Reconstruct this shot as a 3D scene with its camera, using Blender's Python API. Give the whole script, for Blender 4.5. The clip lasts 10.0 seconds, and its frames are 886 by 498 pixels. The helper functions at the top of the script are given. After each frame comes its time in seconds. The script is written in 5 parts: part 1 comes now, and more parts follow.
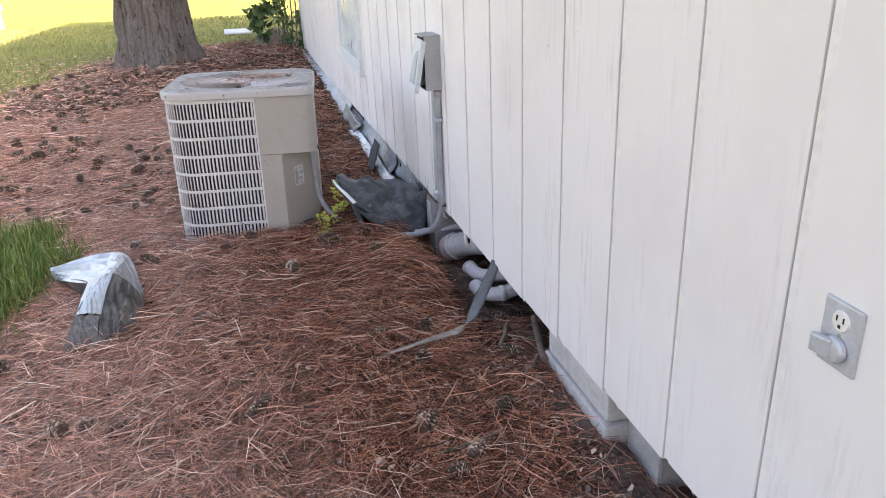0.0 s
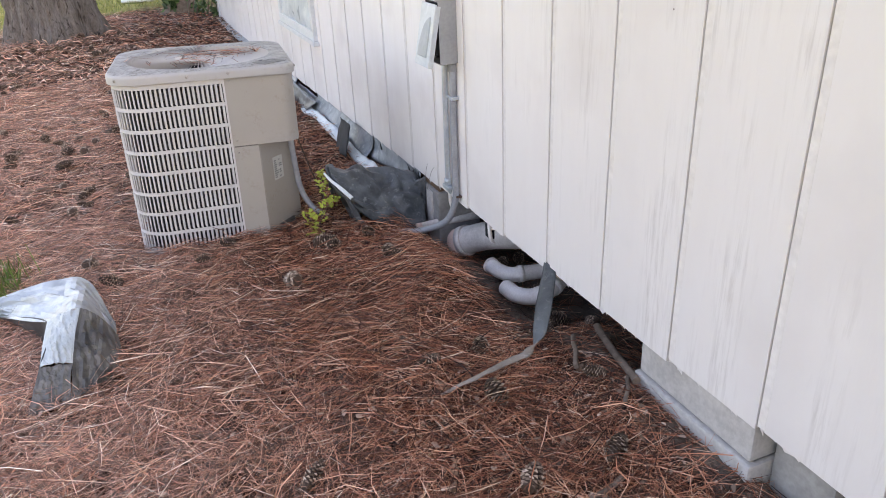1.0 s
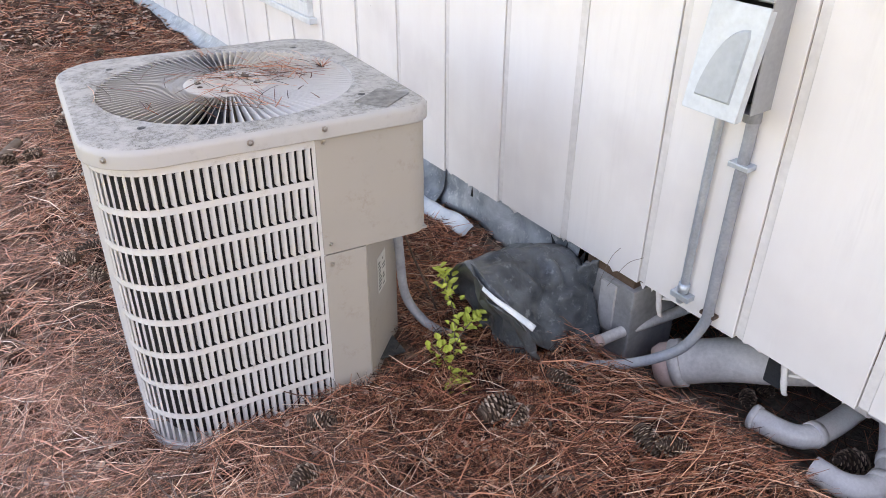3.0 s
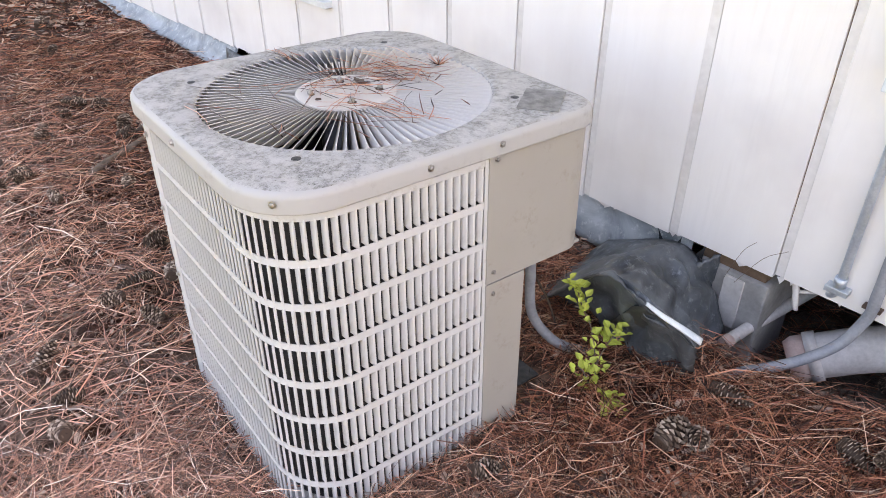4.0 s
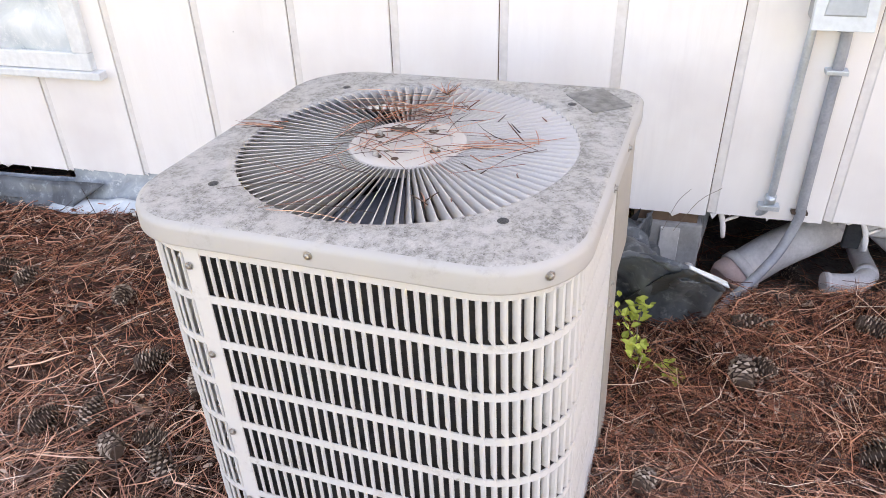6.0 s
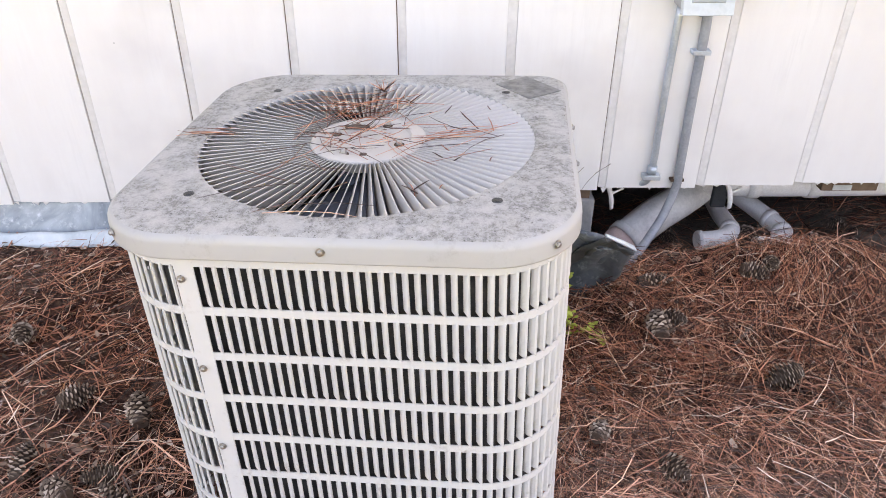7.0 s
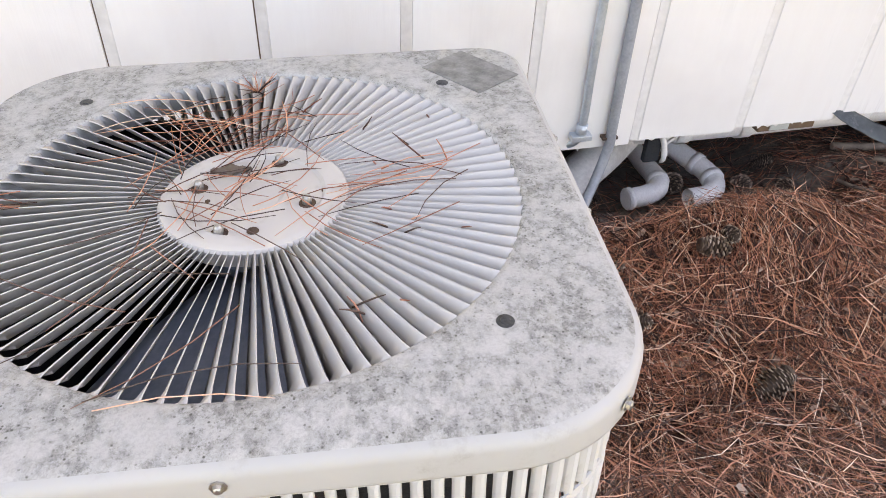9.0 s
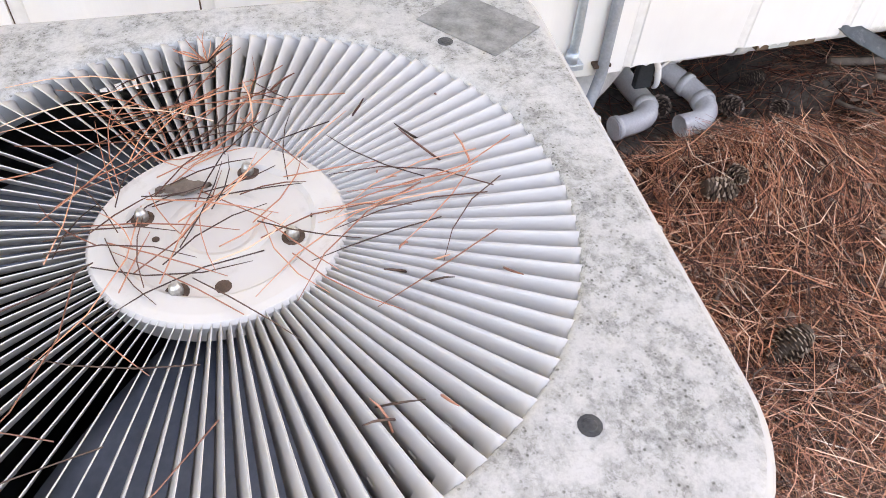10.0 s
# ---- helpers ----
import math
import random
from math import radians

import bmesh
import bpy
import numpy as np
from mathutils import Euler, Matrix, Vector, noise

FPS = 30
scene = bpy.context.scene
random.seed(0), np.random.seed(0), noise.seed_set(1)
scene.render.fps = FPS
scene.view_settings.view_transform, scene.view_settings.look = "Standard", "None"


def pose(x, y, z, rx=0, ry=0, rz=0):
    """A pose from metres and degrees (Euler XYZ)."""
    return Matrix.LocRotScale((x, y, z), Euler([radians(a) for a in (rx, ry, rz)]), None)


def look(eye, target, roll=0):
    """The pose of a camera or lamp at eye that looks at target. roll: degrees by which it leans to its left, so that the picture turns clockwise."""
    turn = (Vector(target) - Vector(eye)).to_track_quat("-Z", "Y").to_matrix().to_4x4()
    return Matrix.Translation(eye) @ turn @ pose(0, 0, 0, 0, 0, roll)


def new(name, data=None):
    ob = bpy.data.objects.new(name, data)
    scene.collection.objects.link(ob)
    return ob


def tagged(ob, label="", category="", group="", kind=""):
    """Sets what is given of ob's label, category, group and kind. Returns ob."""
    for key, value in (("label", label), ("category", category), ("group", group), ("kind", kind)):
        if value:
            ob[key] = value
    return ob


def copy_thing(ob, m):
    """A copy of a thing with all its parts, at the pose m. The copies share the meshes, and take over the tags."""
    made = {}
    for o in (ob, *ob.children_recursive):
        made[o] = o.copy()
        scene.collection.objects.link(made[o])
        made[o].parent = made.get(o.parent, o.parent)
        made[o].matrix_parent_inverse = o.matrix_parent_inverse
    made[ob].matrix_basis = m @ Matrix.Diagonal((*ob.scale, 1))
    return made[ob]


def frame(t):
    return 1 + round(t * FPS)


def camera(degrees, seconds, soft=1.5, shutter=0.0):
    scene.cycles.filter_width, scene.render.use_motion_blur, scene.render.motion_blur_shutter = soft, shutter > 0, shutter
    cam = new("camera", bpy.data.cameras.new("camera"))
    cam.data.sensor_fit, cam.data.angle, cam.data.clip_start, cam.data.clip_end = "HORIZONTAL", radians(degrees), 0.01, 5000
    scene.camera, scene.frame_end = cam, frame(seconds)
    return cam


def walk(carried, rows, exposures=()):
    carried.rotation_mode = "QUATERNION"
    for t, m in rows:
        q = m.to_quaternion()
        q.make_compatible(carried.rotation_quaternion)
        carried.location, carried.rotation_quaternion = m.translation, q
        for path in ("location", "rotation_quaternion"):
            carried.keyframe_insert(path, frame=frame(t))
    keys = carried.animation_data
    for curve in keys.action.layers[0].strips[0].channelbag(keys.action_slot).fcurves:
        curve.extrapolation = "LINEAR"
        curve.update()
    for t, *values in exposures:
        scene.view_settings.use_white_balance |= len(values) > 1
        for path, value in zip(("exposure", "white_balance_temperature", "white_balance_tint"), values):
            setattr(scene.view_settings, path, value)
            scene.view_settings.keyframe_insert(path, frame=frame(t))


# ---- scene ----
cam = camera(61.8, 10.0, soft=0.6)
PATH = [
    (0, (0.0, 0.038, 1.362), (0.446, 1.822, 0.577), -2.7),
    (0.5, (-0.275, 0.332, 1.327), (0.302, 2.053, 0.486), -3.2),
    (1, (-0.304, 0.614, 1.33), (0.366, 2.281, 0.45), -2.8),
    (1.5, (-0.341, 0.95, 1.368), (0.394, 2.583, 0.478), -1.8),
    (2, (-0.426, 1.416, 1.3), (0.37, 3.012, 0.396), -1.7),
    (2.5, (-0.46, 1.863, 1.264), (0.413, 3.378, 0.293), -1.3),
    (3, (-0.574, 2.316, 1.291), (0.395, 3.722, 0.25), -0.1),
    (3.2, (-0.677, 2.468, 1.281), (0.332, 3.829, 0.219), 0.5),
    (4.3, (-0.861, 2.937, 1.28), (0.323, 4.096, 0.159), -1.3),
    (4.5, (-0.893, 3.031, 1.281), (0.351, 4.12, 0.156), -1.7),
    (5, (-1.04, 3.32, 1.261), (0.36, 4.178, 0.119), -2.3),
    (5.5, (-1.099, 3.445, 1.262), (0.412, 4.103, 0.129), -2.2),
    (5.7, (-1.113, 3.528, 1.25), (0.447, 4.103, 0.138), -2.1),
    (6.8, (-1.244, 3.856, 1.257), (0.453, 3.911, 0.199), -0.5),
    (7, (-1.24, 3.876, 1.26), (0.445, 3.868, 0.181), -0.0),
    (7.5, (-1.061, 3.868, 1.223), (0.592, 3.742, 0.105), 0.5),
    (8, (-0.904, 3.838, 1.227), (0.718, 3.639, 0.074), 1.0),
    (8.5, (-0.864, 3.866, 1.211), (0.713, 3.59, 0.012), 1.5),
    (9, (-0.719, 3.962, 1.198), (0.771, 3.582, -0.081), 2.3),
    (9.5, (-0.613, 3.989, 1.172), (0.756, 3.516, -0.207), 3.4),
    (10, (-0.477, 3.976, 1.159), (0.786, 3.499, -0.316), 4.6),
]
walk(cam, [(t, look(eye, target, roll)) for t, eye, target, roll in PATH],
     exposures=((0.0, 2.22, 8000, 25), (1.5, 2.41, 8550, 26), (3.0, 2.58, 8600, 26), (5.5, 2.74, 8850, 27.5), (7.5, 2.67, 8900, 27), (8.5, 2.73, 9200, 25), (9.5, 2.86, 9200, 25), (10.0, 3.06, 9200, 25)))

# ---- light ----
AZ, EL = radians(129.7), radians(27.0)
world = bpy.data.worlds.new("world")
scene.world = world
world.use_nodes = True
wn, wl = world.node_tree.nodes, world.node_tree.links
sky = wn.new("ShaderNodeTexSky")
sky.sky_type = "NISHITA"
sky.sun_disc = False
sky.sun_elevation, sky.sun_rotation = EL, AZ
sky.dust_density = 2.5
wn["Background"].inputs["Strength"].default_value = 0.15
wl.new(sky.outputs[0], wn["Background"].inputs["Color"])

sun_data = bpy.data.lights.new("sun", "SUN")
sun_data.energy, sun_data.angle, sun_data.color = 4.5, radians(0.5), (1.0, 0.92, 0.8)
sun = new("sun", sun_data)
sun.matrix_world = look((math.sin(AZ) * math.cos(EL) * 40, math.cos(AZ) * math.cos(EL) * 40, math.sin(EL) * 40), (0, 0, 0))


# ---- materials ----
class Mat:
    """A small builder for node materials."""

    def __init__(self, name, rough=0.7, metal=0.0, spec=0.5):
        self.m = bpy.data.materials.new(name)
        self.m.use_nodes = True
        self.n, self.l = self.m.node_tree.nodes, self.m.node_tree.links
        self.b = self.n["Principled BSDF"]
        self.b.inputs["Roughness"].default_value = rough
        self.b.inputs["Metallic"].default_value = metal
        self.b.inputs["Specular IOR Level"].default_value = spec
        self.co = self.n.new("ShaderNodeTexCoord").outputs["Object"]

    def add(self, kind, **values):
        node = self.n.new(kind)
        for key, value in values.items():
            node.inputs[key].default_value = value
        return node

    def world_co(self):
        self.co = self.n.new("ShaderNodeNewGeometry").outputs["Position"]

    def scaled(self, x, y, z):
        node = self.n.new("ShaderNodeMapping")
        node.inputs["Scale"].default_value = (x, y, z)
        self.l.new(self.co, node.inputs["Vector"])
        return node.outputs[0]

    def noise(self, scale, detail=5.0, rough=0.55, co=None, distort=0.0):
        node = self.add("ShaderNodeTexNoise", Scale=scale, Detail=detail, Roughness=rough, Distortion=distort)
        self.l.new(co or self.co, node.inputs["Vector"])
        return node.outputs[0]

    def cells(self, scale, co=None):
        node = self.add("ShaderNodeTexVoronoi", Scale=scale)
        self.l.new(co or self.co, node.inputs["Vector"])
        return node.outputs["Distance"]

    def ramp(self, fac, *stops):
        node = self.n.new("ShaderNodeValToRGB")
        els = node.color_ramp.elements
        for k, (p, c) in enumerate(stops):
            e = els[k] if k < 2 else els.new(p)
            e.position = p
            e.color = (*c, 1) if len(c) == 3 else c
        self.l.new(fac, node.inputs[0])
        return node.outputs[0]

    def grey(self, fac, a, b):
        if a > b:
            return self.ramp(fac, (b, (1, 1, 1)), (a, (0, 0, 0)))
        return self.ramp(fac, (a, (0, 0, 0)), (b, (1, 1, 1)))

    def mix(self, fac, a, b, mode="MIX"):
        node = self.n.new("ShaderNodeMix")
        node.data_type, node.blend_type = "RGBA", mode
        if isinstance(fac, (int, float)):
            node.inputs[0].default_value = fac
        else:
            self.l.new(fac, node.inputs[0])
        for slot, v in ((6, a), (7, b)):
            if isinstance(v, tuple):
                node.inputs[slot].default_value = (*v, 1)
            else:
                self.l.new(v, node.inputs[slot])
        return node.outputs[2]

    def color(self, c):
        if isinstance(c, tuple):
            self.b.inputs["Base Color"].default_value = (*c, 1)
        else:
            self.l.new(c, self.b.inputs["Base Color"])
        return self

    def rough(self, fac, lo, hi):
        node = self.add("ShaderNodeMapRange")
        node.inputs["To Min"].default_value, node.inputs["To Max"].default_value = lo, hi
        self.l.new(fac, node.inputs[0])
        self.l.new(node.outputs[0], self.b.inputs["Roughness"])
        return self

    def bump(self, fac, strength=0.3, distance=0.01):
        node = self.add("ShaderNodeBump", Strength=strength, Distance=distance)
        self.l.new(fac, node.inputs["Height"])
        self.l.new(node.outputs[0], self.b.inputs["Normal"])
        return self

    def island(self):
        return self.n.new("ShaderNodeNewGeometry").outputs["Random Per Island"]

    def rnd(self):
        return self.n.new("ShaderNodeObjectInfo").outputs["Random"]

    def attr(self, name):
        node = self.n.new("ShaderNodeAttribute")
        node.attribute_name = name
        return node.outputs["Fac"]


def two_tone(name, a, b, scale, rough=0.7, metal=0.0, bump=0.2, dist=0.004, fine=None, spec=0.5):
    k = Mat(name, rough, metal, spec)
    n1 = k.noise(scale, 6)
    c = k.ramp(n1, (0.3, a), (0.7, b))
    n2 = k.noise(fine or scale * 9, 4)
    c = k.mix(0.25, c, k.ramp(n2, (0.3, tuple(v * 0.6 for v in a)), (0.7, b)))
    k.color(c).bump(n2, bump, dist).rough(n1, max(0.05, rough - 0.12), min(1, rough + 0.12))
    return k.m


def siding_material():
    k = Mat("white_siding_paint", 0.6, 0, 0.35)
    k.world_co()
    grain = k.noise(1.0, 6, 0.65, k.scaled(60, 60, 5.0))
    wear = k.noise(1.0, 5, 0.6, k.scaled(7, 8, 2.0))
    blot = k.noise(2.3, 4)
    c = k.ramp(wear, (0.25, (0.80, 0.765, 0.735)), (0.6, (0.85, 0.825, 0.80)))
    c = k.mix(k.grey(blot, 0.5, 0.72), c, (0.72, 0.685, 0.665))
    worn = k.mix(1.0, k.grey(grain, 0.46, 0.66), k.grey(wear, 0.50, 0.68), "MULTIPLY")
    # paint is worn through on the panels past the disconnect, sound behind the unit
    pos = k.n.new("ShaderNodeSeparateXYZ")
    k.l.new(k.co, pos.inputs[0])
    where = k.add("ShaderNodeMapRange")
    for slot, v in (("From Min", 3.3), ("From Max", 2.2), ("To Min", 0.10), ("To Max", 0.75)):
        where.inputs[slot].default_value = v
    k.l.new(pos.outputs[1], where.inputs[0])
    # the same panels are also toned greyer all over
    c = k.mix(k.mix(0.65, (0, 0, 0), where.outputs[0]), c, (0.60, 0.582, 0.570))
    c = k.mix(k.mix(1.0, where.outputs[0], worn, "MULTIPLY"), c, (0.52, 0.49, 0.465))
    specks = k.grey(k.cells(5.0), 0.016, 0.008)
    c = k.mix(specks, c, (0.1, 0.08, 0.07))
    k.color(c).bump(grain, 0.18, 0.003).rough(wear, 0.5, 0.75)
    return k.m


def ground_material():
    k = Mat("forest_floor", 0.95, 0, 0.1)
    k.world_co()
    n1, n2, n3 = k.noise(2.2, 6), k.noise(38, 6, 0.7), k.noise(9, 5)
    streak = k.noise(1.0, 5, 0.7, k.scaled(45, 160, 60), 0.8)
    litter = k.ramp(n2, (0.35, (0.026, 0.011, 0.008)), (0.58, (0.075, 0.034, 0.023)), (0.78, (0.27, 0.145, 0.098)))
    litter = k.mix(k.grey(streak, 0.54, 0.72), litter, (0.20, 0.08, 0.045))
    litter = k.mix(k.grey(n1, 0.45, 0.7), litter, k.ramp(n2, (0.35, (0.075, 0.046, 0.035)), (0.7, (0.44, 0.32, 0.25))))
    lawn = k.ramp(n2, (0.3, (0.10, 0.15, 0.03)), (0.7, (0.46, 0.46, 0.11)))
    lawn = k.mix(k.grey(n3, 0.45, 0.7), lawn, (0.40, 0.36, 0.13))
    soil = k.ramp(n2, (0.3, (0.12, 0.098, 0.082)), (0.75, (0.30, 0.255, 0.22)))
    c = k.mix(k.attr("grass"), litter, lawn)
    c = k.mix(k.attr("soil"), c, soil)
    k.color(c).bump(n2, 0.8, 0.02)
    return k.m


def needle_material():
    k = Mat("dry_pine_needle", 0.5, 0, 0.3)
    c = k.ramp(k.island(), (0.0, (0.018, 0.006, 0.004)), (0.34, (0.09, 0.030, 0.018)), (0.54, (0.35, 0.116, 0.066)), (0.78, (0.60, 0.250, 0.145)), (0.93, (0.82, 0.47, 0.31)), (1.0, (0.82, 0.64, 0.50)))
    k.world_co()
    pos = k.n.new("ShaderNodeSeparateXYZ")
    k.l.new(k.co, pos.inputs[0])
    in_open = k.add("ShaderNodeMapRange")
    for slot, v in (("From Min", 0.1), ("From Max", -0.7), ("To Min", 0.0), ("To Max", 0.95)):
        in_open.inputs[slot].default_value = v
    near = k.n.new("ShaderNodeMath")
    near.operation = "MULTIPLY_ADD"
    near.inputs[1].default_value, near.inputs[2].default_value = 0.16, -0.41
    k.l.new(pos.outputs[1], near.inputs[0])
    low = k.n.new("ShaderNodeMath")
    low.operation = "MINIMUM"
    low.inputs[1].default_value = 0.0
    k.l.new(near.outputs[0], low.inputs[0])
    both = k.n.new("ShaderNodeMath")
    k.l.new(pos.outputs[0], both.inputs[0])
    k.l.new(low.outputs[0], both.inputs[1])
    k.l.new(both.outputs[0], in_open.inputs[0])
    # straw greyer and paler away from the wall: extra skylight put into its colour
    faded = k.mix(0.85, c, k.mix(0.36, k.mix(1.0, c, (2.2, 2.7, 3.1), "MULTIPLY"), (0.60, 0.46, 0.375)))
    open_mix = k.mix(1.0, in_open.outputs[0], k.grey(k.noise(1.6, 4), 0.1, 0.4), "MULTIPLY")
    k.color(k.mix(open_mix, c, faded))
    return k.m


def blade_material(name, *stops):
    k = Mat(name, 0.55, 0, 0.3)
    k.color(k.ramp(k.island(), *stops))
    k.b.inputs["Subsurface Weight"].default_value = 0.0
    return k.m


def ac_paint(name, base, dirt, amount):
    k = Mat(name, 0.45, 0, 0.4)
    n1, n2, n3 = k.noise(4, 5), k.noise(85, 7, 0.7), k.noise(14, 6, 0.65)
    c = k.mix(k.grey(n1, 0.35, 0.75), base, tuple(v * 0.93 for v in base))
    c = k.mix(k.mix(1.0, k.grey(n3, 0.58 - amount * 0.12, 0.8), k.grey(n2, 0.45, 0.62), "MULTIPLY"), c, dirt)
    k.color(c).rough(n1, 0.4, 0.6).bump(n2, 0.06, 0.001)
    return k.m


def lichen_top():
    k = Mat("weathered_cover_paint", 0.7, 0, 0.25)
    broad, mid, fine, grain = k.noise(4.2, 4, 0.6), k.noise(24, 8, 0.75), k.noise(95, 7, 0.8), k.noise(310, 4, 0.75)
    base = k.ramp(broad, (0.3, (0.47, 0.455, 0.43)), (0.7, (0.56, 0.545, 0.52)))
    base = k.mix(k.mix(0.45, (0, 0, 0), k.grey(grain, 0.45, 0.62)), base, (0.36, 0.35, 0.325))
    film = k.mix(1.0, k.grey(broad, 0.34, 0.62), k.grey(mid, 0.36, 0.62), "MULTIPLY")
    c = k.mix(k.mix(0.6, (0, 0, 0), film), base, (0.30, 0.295, 0.275))
    blotch = k.mix(1.0, k.grey(mid, 0.42, 0.56), k.grey(fine, 0.44, 0.54), "MULTIPLY")
    c = k.mix(k.mix(0.78, (0, 0, 0), blotch), c, k.ramp(grain, (0.38, (0.10, 0.098, 0.088)), (0.62, (0.33, 0.32, 0.295))))
    speck = k.grey(k.cells(150), 0.22, 0.10)
    c = k.mix(k.mix(1.0, speck, k.grey(mid, 0.40, 0.55), "MULTIPLY"), c, (0.12, 0.115, 0.10))
    pale = k.mix(1.0, k.grey(k.noise(3.1, 3), 0.56, 0.72), k.grey(fine, 0.40, 0.58), "MULTIPLY")
    c = k.mix(k.mix(0.5, (0, 0, 0), pale), c, (0.66, 0.635, 0.60))
    k.color(c).rough(mid, 0.6, 0.9).bump(grain, 0.15, 0.001)
    return k.m


def bark_material():
    k = Mat("pine_bark", 0.95, 0, 0.1)
    warp = k.noise(5, 4, 0.6)
    plates = k.noise(1.0, 6, 0.7, k.scaled(17, 17, 3.2), 1.4)
    flakes = k.noise(1.0, 6, 0.75, k.scaled(60, 60, 22), 0.6)
    c = k.ramp(flakes, (0.3, (0.115, 0.105, 0.098)), (0.7, (0.30, 0.278, 0.26)))
    c = k.mix(k.grey(warp, 0.4, 0.7), c, k.ramp(flakes, (0.3, (0.12, 0.102, 0.09)), (0.7, (0.25, 0.215, 0.19))))
    c = k.mix(k.grey(plates, 0.46, 0.36), c, (0.045, 0.036, 0.03))
    k.color(c).bump(k.mix(0.35, plates, flakes), 1.0, 0.035)
    return k.m


def sheet_material(name, a, b, rough, streak, metal=0.0):
    k = Mat(name, rough, metal, 0.5)
    n1, n2 = k.noise(7, 5, 0.6, None, 0.6), k.noise(40, 6, 0.7)
    c = k.ramp(n1, (0.35, a), (0.65, b))
    c = k.mix(k.grey(n2, 0.55, 0.75), c, streak)
    k.color(c).rough(n1, max(0.05, rough - 0.15), min(1, rough + 0.2)).bump(n1, 0.5, 0.01)
    return k.m


M_SIDING = siding_material()
M_GROOVE = two_tone("weathered_paint_groove_shade", (0.67, 0.635, 0.60), (0.79, 0.765, 0.74), 5, 0.75, 0, 0.3, 0.002)
M_GROUND = ground_material()
M_NEEDLE = needle_material()
M_GRASS = blade_material("grass_blade", (0.0, (0.06, 0.13, 0.02)), (0.5, (0.13, 0.23, 0.045)), (0.85, (0.22, 0.30, 0.08)), (1.0, (0.40, 0.34, 0.16)))
M_LAWN = blade_material("dry_lawn_blade", (0.0, (0.13, 0.17, 0.06)), (0.5, (0.25, 0.29, 0.11)), (0.85, (0.36, 0.37, 0.17)), (1.0, (0.48, 0.43, 0.25)))
M_LEAF = blade_material("yellow_green_leaf", (0.0, (0.12, 0.22, 0.03)), (0.4, (0.36, 0.44, 0.05)), (1.0, (0.78, 0.76, 0.22)))
M_BUSH = blade_material("dark_green_leaf", (0.0, (0.035, 0.075, 0.03)), (0.6, (0.075, 0.14, 0.05)), (1.0, (0.17, 0.25, 0.09)))
M_PINE = blade_material("green_pine_needle", (0.0, (0.03, 0.06, 0.02)), (1.0, (0.08, 0.12, 0.04)))
M_CROWN = ac_paint("beige_grille_paint", (0.46, 0.452, 0.438), (0.30, 0.27, 0.245), 0.55)
M_FIN = ac_paint("grille_fin_paint", (0.60, 0.565, 0.525), (0.36, 0.30, 0.25), 0.4)
M_BODY = ac_paint("beige_cabinet_paint", (0.40, 0.375, 0.335), (0.28, 0.235, 0.19), 0.45)
M_LOUVER = ac_paint("beige_louver_paint", (0.63, 0.622, 0.612), (0.30, 0.26, 0.22), 0.3)
M_TOP = lichen_top()
M_COIL = two_tone("dark_coil_fins", (0.025, 0.027, 0.030), (0.085, 0.088, 0.092), 60, 0.5, 0.4, 0.3, 0.002)
M_FAN = two_tone("dark_fan_blade", (0.15, 0.18, 0.225), (0.26, 0.295, 0.35), 14, 0.45, 0.2, 0.1, 0.001)
M_STEEL = two_tone("screw_steel", (0.30, 0.28, 0.25), (0.55, 0.53, 0.50), 160, 0.38, 0.9, 0.1, 0.0005)
M_RUST = two_tone("rusty_washer", (0.05, 0.028, 0.02), (0.16, 0.10, 0.07), 120, 0.8, 0.2, 0.2, 0.0008)
M_PVC = two_tone("white_pvc", (0.84, 0.775, 0.73), (0.95, 0.92, 0.89), 18, 0.35, 0, 0.1, 0.001)
M_PVC_OLD = two_tone("dusty_grey_pvc", (0.56, 0.525, 0.495), (0.84, 0.80, 0.765), 11, 0.6, 0, 0.15, 0.001)
M_PINK = two_tone("pink_pipe_mouth", (0.62, 0.42, 0.36), (0.78, 0.60, 0.54), 22, 0.6)
M_CONDUIT = two_tone("grey_conduit", (0.22, 0.235, 0.26), (0.38, 0.40, 0.43), 16, 0.5, 0.1, 0.1, 0.001)
M_EMT = two_tone("galvanised_conduit", (0.45, 0.51, 0.57), (0.66, 0.72, 0.77), 20, 0.4, 0.6, 0.1, 0.001)
M_BOX = two_tone("grey_box_enamel", (0.30, 0.31, 0.32), (0.40, 0.41, 0.42), 9, 0.45, 0.1, 0.05, 0.001)
M_LID = two_tone("pale_grey_lid", (0.52, 0.57, 0.59), (0.66, 0.71, 0.73), 7, 0.45, 0, 0.05, 0.001)
M_LIDDARK = two_tone("lid_emboss_grey", (0.36, 0.40, 0.42), (0.46, 0.50, 0.52), 7, 0.5)
M_BLACK = two_tone("black_plastic", (0.012, 0.013, 0.015), (0.04, 0.042, 0.045), 20, 0.7, 0, 0.3, 0.002, None, 0.3)
M_BARRIER = sheet_material("dusty_black_sheeting", (0.018, 0.022, 0.026), (0.125, 0.145, 0.16), 0.33, (0.26, 0.29, 0.30))
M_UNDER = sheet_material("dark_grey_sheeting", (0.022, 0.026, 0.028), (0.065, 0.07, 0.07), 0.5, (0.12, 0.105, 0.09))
M_STRIP = sheet_material("dark_strip_plastic", (0.03, 0.036, 0.04), (0.10, 0.115, 0.12), 0.45, (0.18, 0.18, 0.18))
